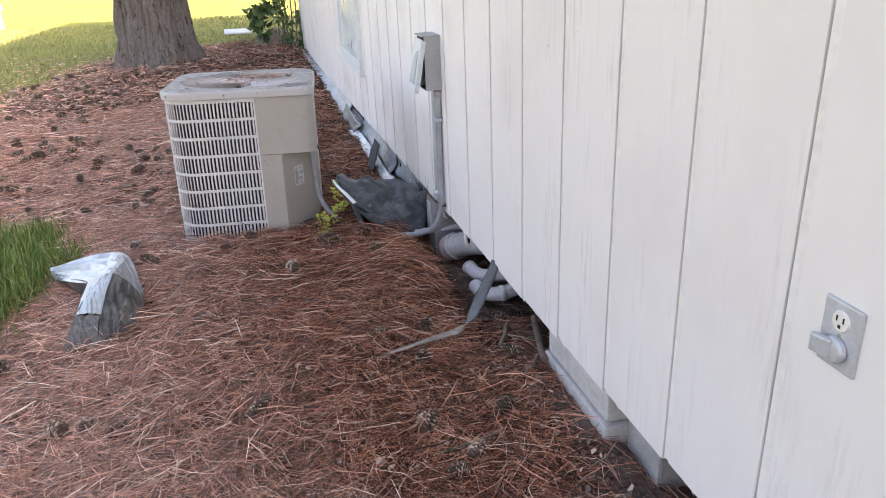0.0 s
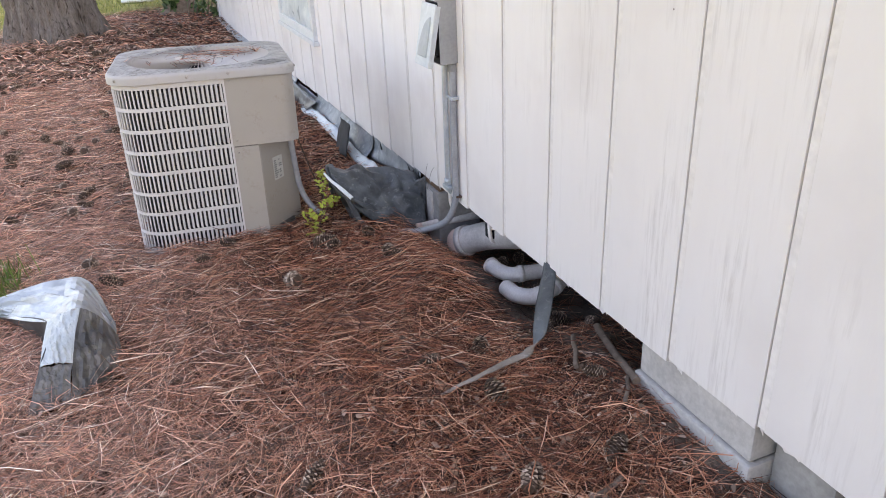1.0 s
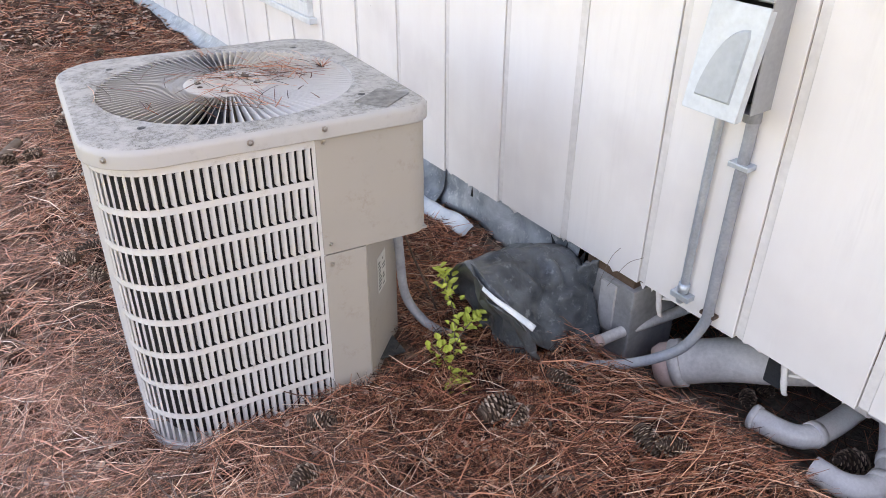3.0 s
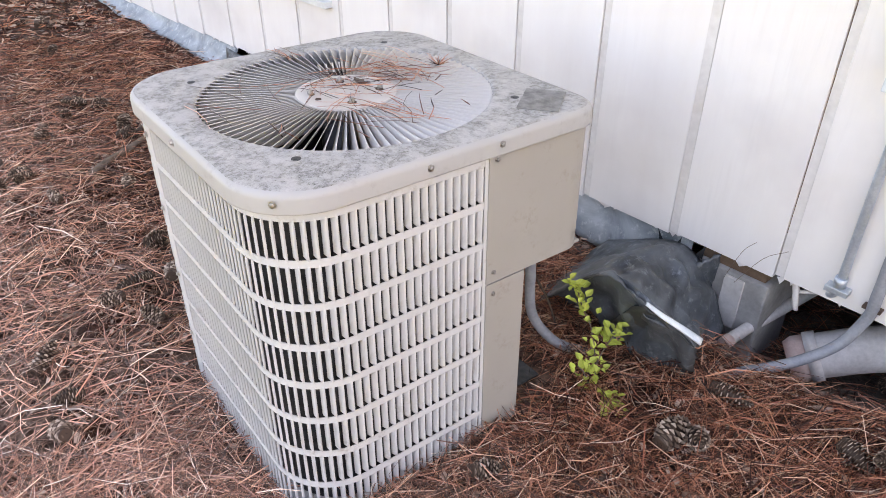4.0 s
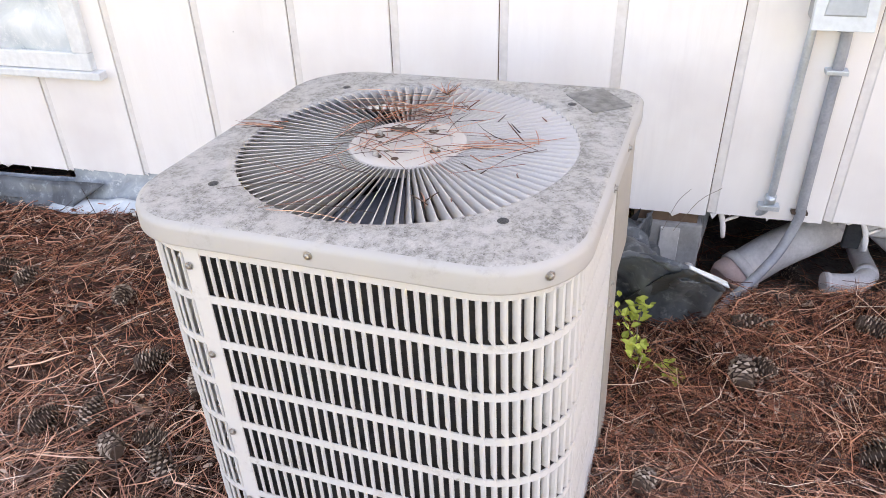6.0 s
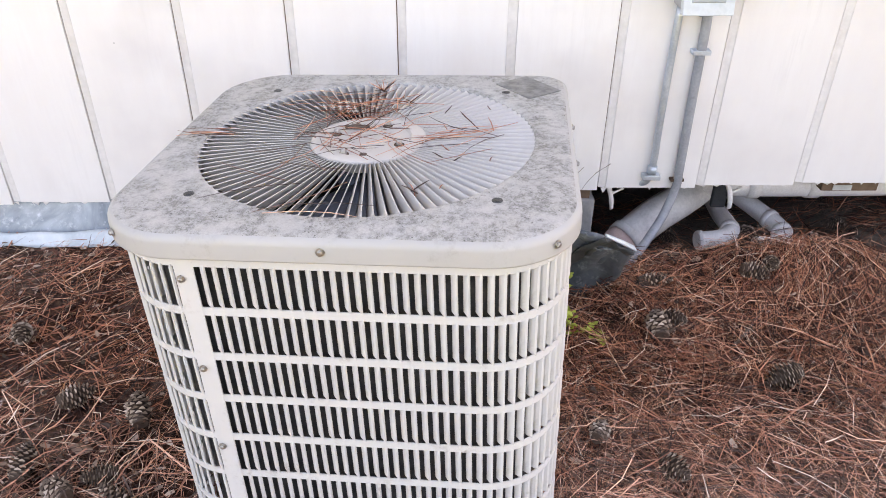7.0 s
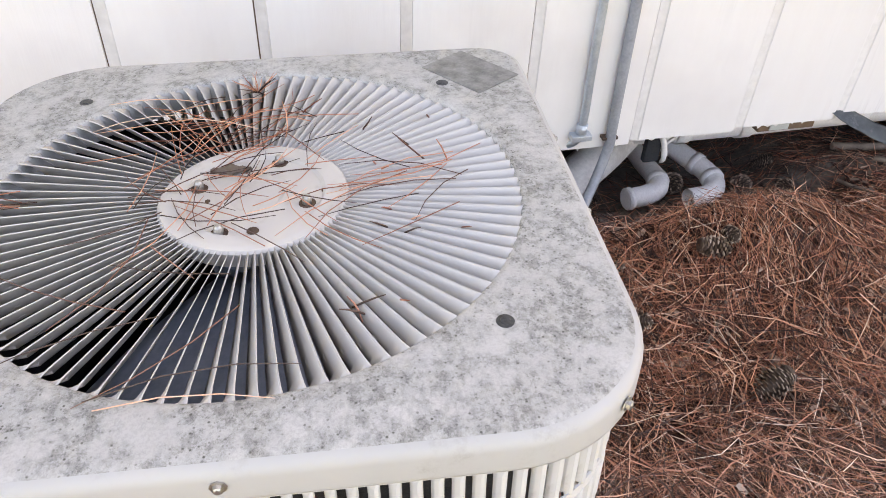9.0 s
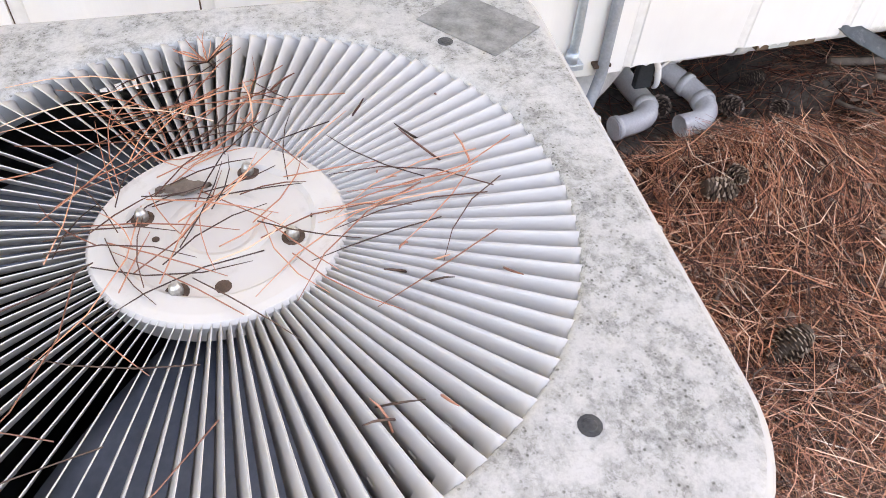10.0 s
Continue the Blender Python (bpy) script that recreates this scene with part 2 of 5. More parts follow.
M_TAIL = sheet_material("faded_strip_plastic", (0.16, 0.135, 0.115), (0.34, 0.29, 0.25), 0.6, (0.50, 0.46, 0.42))
M_SKIRT = sheet_material("silver_blue_sheeting", (0.16, 0.195, 0.22), (0.42, 0.47, 0.50), 0.35, (0.62, 0.66, 0.68))
M_WHITE_SHEET = sheet_material("milky_sheeting", (0.48, 0.56, 0.60), (0.72, 0.78, 0.80), 0.3, (0.8, 0.83, 0.84))
M_TONGUE = sheet_material("milky_foil", (0.36, 0.42, 0.44), (0.56, 0.62, 0.64), 0.3, (0.66, 0.70, 0.71))
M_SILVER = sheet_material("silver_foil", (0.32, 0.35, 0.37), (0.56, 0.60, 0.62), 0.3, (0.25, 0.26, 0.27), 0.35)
M_FOIL = sheet_material("shaded_creased_foil", (0.05, 0.052, 0.052), (0.20, 0.205, 0.20), 0.45, (0.04, 0.04, 0.04), 0.2)
M_CONCRETE = two_tone("painted_concrete_block", (0.40, 0.385, 0.365), (0.62, 0.60, 0.575), 9, 0.9, 0, 0.5, 0.004, 70)
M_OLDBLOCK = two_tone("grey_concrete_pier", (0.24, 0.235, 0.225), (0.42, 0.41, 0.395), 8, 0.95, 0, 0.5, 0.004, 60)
M_WOOD = two_tone("brown_weathered_wood", (0.10, 0.06, 0.038), (0.27, 0.17, 0.11), 7, 0.85, 0, 0.4, 0.003)
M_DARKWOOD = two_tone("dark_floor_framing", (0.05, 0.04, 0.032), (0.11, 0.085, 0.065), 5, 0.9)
M_BARK = bark_material()
M_LIMB = two_tone("grey_brown_twig", (0.10, 0.07, 0.05), (0.28, 0.21, 0.165), 25, 0.9, 0, 0.5, 0.003)
M_DEADLEAF = two_tone("dead_leaf_tan", (0.26, 0.15, 0.10), (0.50, 0.33, 0.24), 20, 0.8, 0, 0.3, 0.002)
M_CRUMB = blade_material("bark_crumb", (0.0, (0.06, 0.038, 0.028)), (0.4, (0.20, 0.13, 0.095)), (0.75, (0.46, 0.31, 0.235)), (1.0, (0.72, 0.55, 0.44)))
M_TRIM = two_tone("white_trim_paint", (0.66, 0.70, 0.71), (0.80, 0.82, 0.82), 5, 0.5, 0, 0.1, 0.001)
M_ROOF = two_tone("grey_shingle", (0.10, 0.10, 0.10), (0.20, 0.19, 0.185), 12, 0.95)
M_LABEL = two_tone("pale_label", (0.52, 0.53, 0.50), (0.66, 0.67, 0.64), 30, 0.6)
M_PRINT = two_tone("label_print", (0.10, 0.12, 0.12), (0.20, 0.22, 0.22), 60, 0.6)
M_OLDLABEL = two_tone("worn_grey_label", (0.12, 0.118, 0.11), (0.34, 0.33, 0.31), 45, 0.8, 0, 0.2, 0.001)
M_PLATE = two_tone("steel_grey_plate", (0.42, 0.45, 0.48), (0.58, 0.61, 0.64), 18, 0.45, 0.3, 0.1, 0.001)
M_IVORY = two_tone("ivory_outlet", (0.70, 0.68, 0.62), (0.80, 0.78, 0.74), 18, 0.4)
M_CONE = blade_material("pine_cone_scale", (0.0, (0.03, 0.018, 0.013)), (0.6, (0.085, 0.053, 0.038)), (1.0, (0.16, 0.105, 0.078)))
M_CONE_TIP = blade_material("pine_cone_scale_tip", (0.0, (0.10, 0.066, 0.048)), (0.4, (0.26, 0.185, 0.14)), (0.75, (0.48, 0.37, 0.29)), (1.0, (0.72, 0.60, 0.50)))


# ---- mesh helpers ----
def mesh_object(name, bm, material, parent=None, label="", smooth=False):
    me = bpy.data.meshes.new(name)
    bm.normal_update()
    bm.to_mesh(me)
    bm.free()
    me.materials.append(material)
    if smooth:
        me.polygons.foreach_set("use_smooth", [True] * len(me.polygons))
    ob = new(name, me)
    if parent:
        ob.parent = parent
    if label:
        ob["label"] = label
    return ob


def part(name, bm, material, parent, label="", smooth=False):
    return mesh_object(name, bm, material, parent, label, smooth)


def thing(name, label, category, m=None, group="", kind=""):
    ob = tagged(new(name), label, category, group, kind)
    if m is not None:
        ob.matrix_world = m
    return ob


def box(x0, x1, y0, y1, z0, z1, bevel=0.0, bm=None):
    bm = bm or bmesh.new()
    got = bmesh.ops.create_cube(bm, size=1, matrix=Matrix.Translation(((x0 + x1) / 2, (y0 + y1) / 2, (z0 + z1) / 2)) @ Matrix.Diagonal((x1 - x0, y1 - y0, z1 - z0, 1)))
    if bevel:
        edges = list({e for v in got["verts"] for e in v.link_edges})
        bmesh.ops.bevel(bm, geom=edges, offset=bevel, segments=2, affect="EDGES", profile=0.6)
    return bm


def smooth_path(points, steps=6):
    """A Catmull-Rom curve through the points."""
    p = [Vector(q) for q in points]
    p = [2 * p[0] - p[1], *p, 2 * p[-1] - p[-2]]
    out = []
    for i in range(1, len(p) - 2):
        a, b, c, d = p[i - 1:i + 3]
        for s in range(steps):
            t = s / steps
            out.append(0.5 * (2 * b + (c - a) * t + (2 * a - 5 * b + 4 * c - d) * t * t + (3 * b - a - 3 * c + d) * t ** 3))
    out.append(p[-2])
    return out


def tube(points, radius, sides=12, bm=None, cap=True, hollow=0.0):
    """A tube along points; radius is a number or one per point. hollow: the wall's thickness at its open ends."""
    bm = bm or bmesh.new()
    pts = [Vector(p) for p in points]
    up, rings = None, []
    for i, p in enumerate(pts):
        d = (pts[min(i + 1, len(pts) - 1)] - pts[max(i - 1, 0)]).normalized()
        if up is None:
            up = d.orthogonal().normalized()
        up = (up - d * up.dot(d)).normalized()
        side = d.cross(up)
        r = radius[i] if isinstance(radius, (list, tuple)) else radius
        rings.append([bm.verts.new(p + (up * math.cos(a) + side * math.sin(a)) * r) for a in (2 * math.pi * k / sides for k in range(sides))])
    for a, b in zip(rings, rings[1:]):
        for k in range(sides):
            bm.faces.new((a[k], a[(k + 1) % sides], b[(k + 1) % sides], b[k])).smooth = True
    if cap:
        for ring, way in ((rings[0], -1), (rings[-1], 1)):
            face = bm.faces.new(ring[::-1] if way < 0 else ring)
            if hollow:
                got = bmesh.ops.inset_individual(bm, faces=[face], thickness=hollow)
                d = (pts[1] - pts[0]).normalized() if way < 0 else (pts[-2] - pts[-1]).normalized()
                bmesh.ops.translate(bm, verts=face.verts, vec=d * 0.05)
    return bm


def lathe(profile, sides=32, bm=None, m=None):
    """A body turned about z from (radius, z) pairs."""
    bm = bm or bmesh.new()
    rings = []
    for r, z in profile:
        if r < 1e-6:
            rings.append([bm.verts.new((0, 0, z))])
        else:
            rings.append([bm.verts.new((r * math.cos(2 * math.pi * k / sides), r * math.sin(2 * math.pi * k / sides), z)) for k in range(sides)])
    for a, b in zip(rings, rings[1:]):
        for k in range(sides):
            j = (k + 1) % sides
            if len(a) == 1 and len(b) == 1:
                continue
            if len(a) == 1:
                bm.faces.new((a[0], b[j], b[k]))
            elif len(b) == 1:
                bm.faces.new((a[k], a[j], b[0]))
            else:
                bm.faces.new((a[k], a[j], b[j], b[k]))
    if m is not None:
        bmesh.ops.transform(bm, matrix=m, verts=[v for ring in rings for v in ring])
    return bm


def sheet(fn, nu, nv, thick=0.003, bm=None, smooth=True):
    """A thin crumpled sheet with real thickness from fn(u, v), u and v from 0 to 1."""
    bm = bm or bmesh.new()
    grid = [[bm.verts.new(fn(i / nu, j / nv)) for j in range(nv + 1)] for i in range(nu + 1)]
    faces = [bm.faces.new((grid[i][j], grid[i + 1][j], grid[i + 1][j + 1], grid[i][j + 1])) for i in range(nu) for j in range(nv)]
    for f in faces:
        f.smooth = smooth
    bm.normal_update()
    bmesh.ops.solidify(bm, geom=faces, thickness=thick)
    return bm


def raw_mesh(name, verts, faces, material, smooth=False):
    me = bpy.data.meshes.new(name)
    me.vertices.add(len(verts))
    me.vertices.foreach_set("co", np.asarray(verts, dtype=np.float32).ravel())
    nf, k = faces.shape
    me.loops.add(nf * k)
    me.loops.foreach_set("vertex_index", faces.astype(np.int32).ravel())
    me.polygons.add(nf)
    me.polygons.foreach_set("loop_start", np.arange(0, nf * k, k, dtype=np.int32))
    me.polygons.foreach_set("loop_total", np.full(nf, k, dtype=np.int32))
    if smooth:
        me.polygons.foreach_set("use_smooth", np.ones(nf, dtype=bool))
    me.update(calc_edges=True)
    me.materials.append(material)
    return new(name, me)


def wob(x, y, z=0.0, s=1.0):
    return noise.noise(Vector((x * s, y * s, z * s)))


# ---- the lie of the land ----
WALL_X = 0.80          # outer face of the siding
AC_AT, AC_YAW = (-0.0435, 3.982), -6.0
AC_POSE = pose(AC_AT[0], AC_AT[1], -0.0135, -1.7, 1.35, AC_YAW)
rng = np.random.default_rng(7)
WAVES = [(rng.uniform(0, 6.28), rng.uniform(0, 6.28), f) for f in (0.7, 1.3, 2.1, 3.3, 5.1, 7.9, 11.7, 16.0)]


def step(a, b, x):
    t = np.clip((x - a) / (b - a), 0, 1)
    return t * t * (3 - 2 * t)


def rough_ground(x, y):
    h = 0.0
    for p, a, f in WAVES:
        h = h + np.sin(f * (x * math.cos(a) + y * math.sin(a)) * 2.2 + p) * 0.0075 / (f ** 0.35)
    return h


def ground_height(x, y):
    x, y = np.asarray(x, float), np.asarray(y, float)
    near = np.exp(-((x / 30) ** 2 + ((y - 4) / 30) ** 2))
    h = 0.008 + rough_ground(x, y) * near
    h = h + 0.085 * np.exp(-((x - 0.52) / 0.17) ** 2 - ((y - 2.82) / 0.24) ** 2)
    h = h + 0.018 * np.exp(-((x - 0.40) / 0.25) ** 2 - ((y - 3.25) / 0.2) ** 2)
    h = h + 0.03 * np.exp(-((x - 0.2) / 0.3) ** 2 - ((y - 2.2) / 0.4) ** 2)
    dip = step(0.61, 0.73, x) * (1 - step(1.6, 2.2, x) * 0.3) * step(2.3, 2.65, y) * (1 - step(3.48, 3.6, y))
    h = h - (0.15 - 0.025 * step(0.9, 1.1, x)) * dip
    h = h - 0.05 * step(0.8, 1.1, x) * (1 - step(9.5, 10.5, y))
    h = h - 0.038 * np.exp(-((x + 0.15) / 0.50) ** 2 - ((y - 3.80) / 0.48) ** 2)
    h = h + 0.05 * np.exp(-((x - 0.78) / 0.16) ** 2 - ((y - 1.78) / 0.36) ** 2)
    h = h + 0.14 * np.exp(-((x + 0.95) / 1.3) ** 2 - ((y - 9.3) / 1.2) ** 2)
    return h


def gh(x, y):
    return float(ground_height(x, y))


def grass_amount(x, y):
    edge = rough_ground(x * 2.3 + 5, y * 2.3) * 22
    patch = 1 - step(0.75, 1.15, np.sqrt(((x + 1.44) / 0.56) ** 2 + ((y - 3.25) / 0.85) ** 2) + edge * 0.6)
    back = step(11.0, 13.0, y + edge * 1.5 + 0.25 * np.minimum(x + 1.0, 0) * -1.0)
    left = step(0.0, 1.6, (-x - 1.6) + (y - 8.2) * 0.50 + edge) * step(6.6, 7.8, y)
    left = np.maximum(left, step(3.4, 4.6, -x + edge))
    return np.clip(np.maximum(np.maximum(patch, back), left), 0, 1)


def axis(lo, hi, fine, far_lo, far_hi, growth=1.16):
    core = list(np.arange(lo, hi + 1e-6, fine))
    s, v = fine, hi
    up = []
    while v < far_hi:
        s *= growth
        v += s
        up.append(v)
    s, v = fine, lo
    down = []
    while v > far_lo:
        s *= growth
        v -= s
        down.append(v)
    return np.array(down[::-1] + core + up)


def build_ground():
    xs, ys = axis(-2.2, 1.3, 0.022, -900, 900), axis(0.9, 5.6, 0.022, -900, 900)
    gx, gy = np.meshgrid(xs, ys, indexing="ij")
    gz = ground_height(gx, gy)
    fine = np.exp(-(((gx + 0.5) / 5) ** 2 + ((gy - 4) / 6) ** 2))
    gz = gz + rng.normal(0, 0.0035, gz.shape) * fine
    verts = np.stack([gx, gy, gz], -1).reshape(-1, 3)
    nx, ny = len(xs), len(ys)
    i, j = np.meshgrid(np.arange(nx - 1), np.arange(ny - 1), indexing="ij")
    a = (i * ny + j).ravel()
    ob = raw_mesh("ground", verts, np.stack([a, a + ny, a + ny + 1, a + 1], 1), M_GROUND, True)
    grass = grass_amount(gx, gy).ravel()
    soil = (step(0.70, 0.86, gx) * (1 - step(9.5, 10.2, gy))).ravel()
    for name, values in (("grass", grass), ("soil", soil)):
        at = ob.data.attributes.new(name, "FLOAT", "POINT")
        at.data.foreach_set("value", values.astype(np.float32))
    tagged(ob, "brown pine-straw ground giving way to a green lawn", "ground", kind="structure")


build_ground()


def in_ac(x, y, grow=0.0):
    a = radians(-AC_YAW)
    dx, dy = x - AC_AT[0], y - AC_AT[1]
    u, v = dx * math.cos(a) - dy * math.sin(a), dx * math.sin(a) + dy * math.cos(a)
    return (np.abs(u) < 0.345 + grow) & (np.abs(v) < 0.345 + grow)


def ribbons(name, x, y, z, ang, length, width, lift, material, bend=0.25, roll=None):
    """Thin curved blades, three stations each, as one mesh."""
    n = len(x)
    roll = rng.uniform(-1.3, 1.3, n) if roll is None else roll
    dx, dy = np.cos(ang), np.sin(ang)
    curve = rng.normal(0, bend, n) * length
    out = np.zeros((n, 3, 2, 3))
    for k, (t, w, c) in enumerate(((-0.5, 0.75, 0.0), (0.0, 1.0, 0.25), (0.5, 0.45, 0.0))):
        cx = x + dx * length * t - dy * curve * c
        cy = y + dy * length * t + dx * curve * c
        cz = z + lift * t + np.abs(curve) * c * 0.12
        sx, sy, sz = -dy * np.cos(roll), dx * np.cos(roll), np.sin(roll)
        for side, s in ((0, -0.5), (1, 0.5)):
            out[:, k, side, 0] = cx + sx * width * w * s
            out[:, k, side, 1] = cy + sy * width * w * s
            out[:, k, side, 2] = cz + sz * width * w * s
    base = (np.arange(n) * 6)[:, None]
    q = np.concatenate([base + np.array([0, 1, 3, 2]), base + np.array([2, 3, 5, 4])], 0)
    return raw_mesh(name, out.reshape(-1, 3), q, material)


def scatter_needles(count, x0, x1, y0, y1, length, width):
    x, y = rng.uniform(x0, x1, count), rng.uniform(y0, y1, count)
    keep = ~in_ac(x, y, 0.01) & (rng.random(count) > grass_amount(x, y) * 0.85)
    keep &= rng.random(count) > (0.72 + 0.16 * step(2.5, 2.65, y) * (1 - step(3.3, 3.4, y))) * step(0.63, 0.75, x)
    # thin spots where the dark litter shows
    patch = np.sin(x * 13 + 2.5 * np.sin(y * 7)) * np.sin(y * 15 + 2.2 * np.sin(x * 9)) + 0.5 * np.sin(x * 31 + y * 23)
    keep &= (patch < 0.55) | (rng.random(count) < 0.22)
    hollow = np.sin(x * 47 + 3 * np.sin(y * 19)) + np.sin(y * 53 + 3 * np.sin(x * 23)) + 0.8 * np.sin(x * 71 - y * 67)
    keep &= (hollow < 0.9) | (rng.random(count) < 0.25)
    keep &= (x < 1.3) & (rng.random(count) < step(0.75, 1.25, y) * step(-3.6, -2.4, x))
    return x[keep], y[keep]


def build_needles():
    zones = ((235000, -1.5, 1.3, 0.8, 4.2, 0.17, 0.0016), (105000, -2.6, 1.0, 4.2, 7.2, 0.15, 0.0021), (66000, -3.6, -1.5, 0.8, 5.6, 0.14, 0.0024), (62000, -4.2, 0.9, 7.2, 11.5, 0.09, 0.0042))
    xs, ys, ls, ws = [], [], [], []
    for count, x0, x1, y0, y1, le, wi in zones:
        x, y = scatter_needles(count, x0, x1, y0, y1, le, wi)
        xs.append(x), ys.append(y)
        ls.append(le * rng.uniform(0.25, 1.15, len(x))), ws.append(np.full(len(x), wi) * rng.choice([0.55, 0.8, 1.05, 1.5], len(x)))
    x, y, le, wi = (np.concatenate(v) for v in (xs, ys, ls, ws))
    field = rough_ground(x * 1.7 + 3, y * 1.7 - 2) * 130
    mound = np.exp(-((x - 0.55) / 0.3) ** 2 - ((y - 2.8) / 0.4) ** 2)
    ang = field + rng.normal(0, 1.05, len(x)) + np.where(rng.random(len(x)) < 0.25, rng.uniform(0, 6.28, len(x)), 0)
    ang = np.where(rng.random(len(x)) < mound, rng.normal(-0.35, 0.5, len(x)), ang)
    z = ground_height(x, y) + np.abs(rng.normal(0, 0.021, len(x))) * (1 - 0.75 * step(0.6, 0.7, x)) + 0.002
    dx, dy = np.cos(ang) * le, np.sin(ang) * le
    slope = ground_height(x + dx / 2, y + dy / 2) - ground_height(x - dx / 2, y - dy / 2)
    lift = np.clip(slope, -0.05, 0.05) + rng.normal(0, 0.014, len(x))
    # loose bundles on top, thicker and standing clear of the mat
    top = rng.random(len(x)) < 0.06
    z, wi, lift = z + top * rng.uniform(0.008, 0.028, len(x)), wi * np.where(top, 1.35, 1.0), np.where(top, lift + rng.normal(0, 0.022, len(x)), lift)
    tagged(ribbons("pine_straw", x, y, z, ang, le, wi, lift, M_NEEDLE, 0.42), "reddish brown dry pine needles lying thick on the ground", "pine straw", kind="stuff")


build_needles()


def build_crumbs():
    n = 34000
    x, y = rng.uniform(-3.6, 0.80, n), rng.uniform(1.2, 10.2, n)
    keep = ~in_ac(x, y, 0.02) & (grass_amount(x, y) < 0.5) & ((y > 4.4) | (rng.random(n) < 0.8))
    x, y = x[keep], y[keep]
    m = len(x)
    size = rng.uniform(0.004, 0.015, m) * np.where(y > 7.2, 1.5, np.where(y > 4.4, 0.8, 1.0))
    ob = ribbons("bark_crumb", x, y, ground_height(x, y) + 0.012 + rng.uniform(0, 0.015, m), rng.uniform(0, 6.28, m), size * 1.8, size, rng.normal(0, 0.005, m), M_CRUMB, 0.3, rng.uniform(-0.6, 0.6, m))
    tagged(ob, "small bark crumbs and leaf scraps among the straw", "leaf scraps", kind="stuff")


build_crumbs()


def build_grass():
    def blades(n, x0, x1, y0, y1, height, width, name, label, mat=None):
        x, y = rng.uniform(x0, x1, n), rng.uniform(y0, y1, n)
        keep = (rng.random(n) < grass_amount(x, y) ** 1.5) & ~((x > 0.5) & (y < 10.4))
        x, y = x[keep], y[keep]
        m = len(x)
        h = height * rng.uniform(0.4, 1.2, m)
        lean = rng.uniform(0.2, 0.9, m) * h
        tagged(ribbons(name, x, y, ground_height(x, y) + h * 0.42, rng.uniform(0, 6.28, m), lean, np.full(m, width), h, mat or M_GRASS, 0.5, rng.uniform(-0.4, 0.4, m)), label, "grass", kind="stuff")

    blades(26000, -2.3, -0.78, 2.0, 4.4, 0.13, 0.005, "grass_tuft", "green grass tuft growing beside the pine straw")
    blades(60000, -7.5, 2.5, 6.8, 16, 0.055, 0.008, "lawn_grass", "short dry green lawn grass behind the tree", M_LAWN)


build_grass()


# ---- the house ----
def bottom_z(y):
    return 0.260 - 0.0255 * y


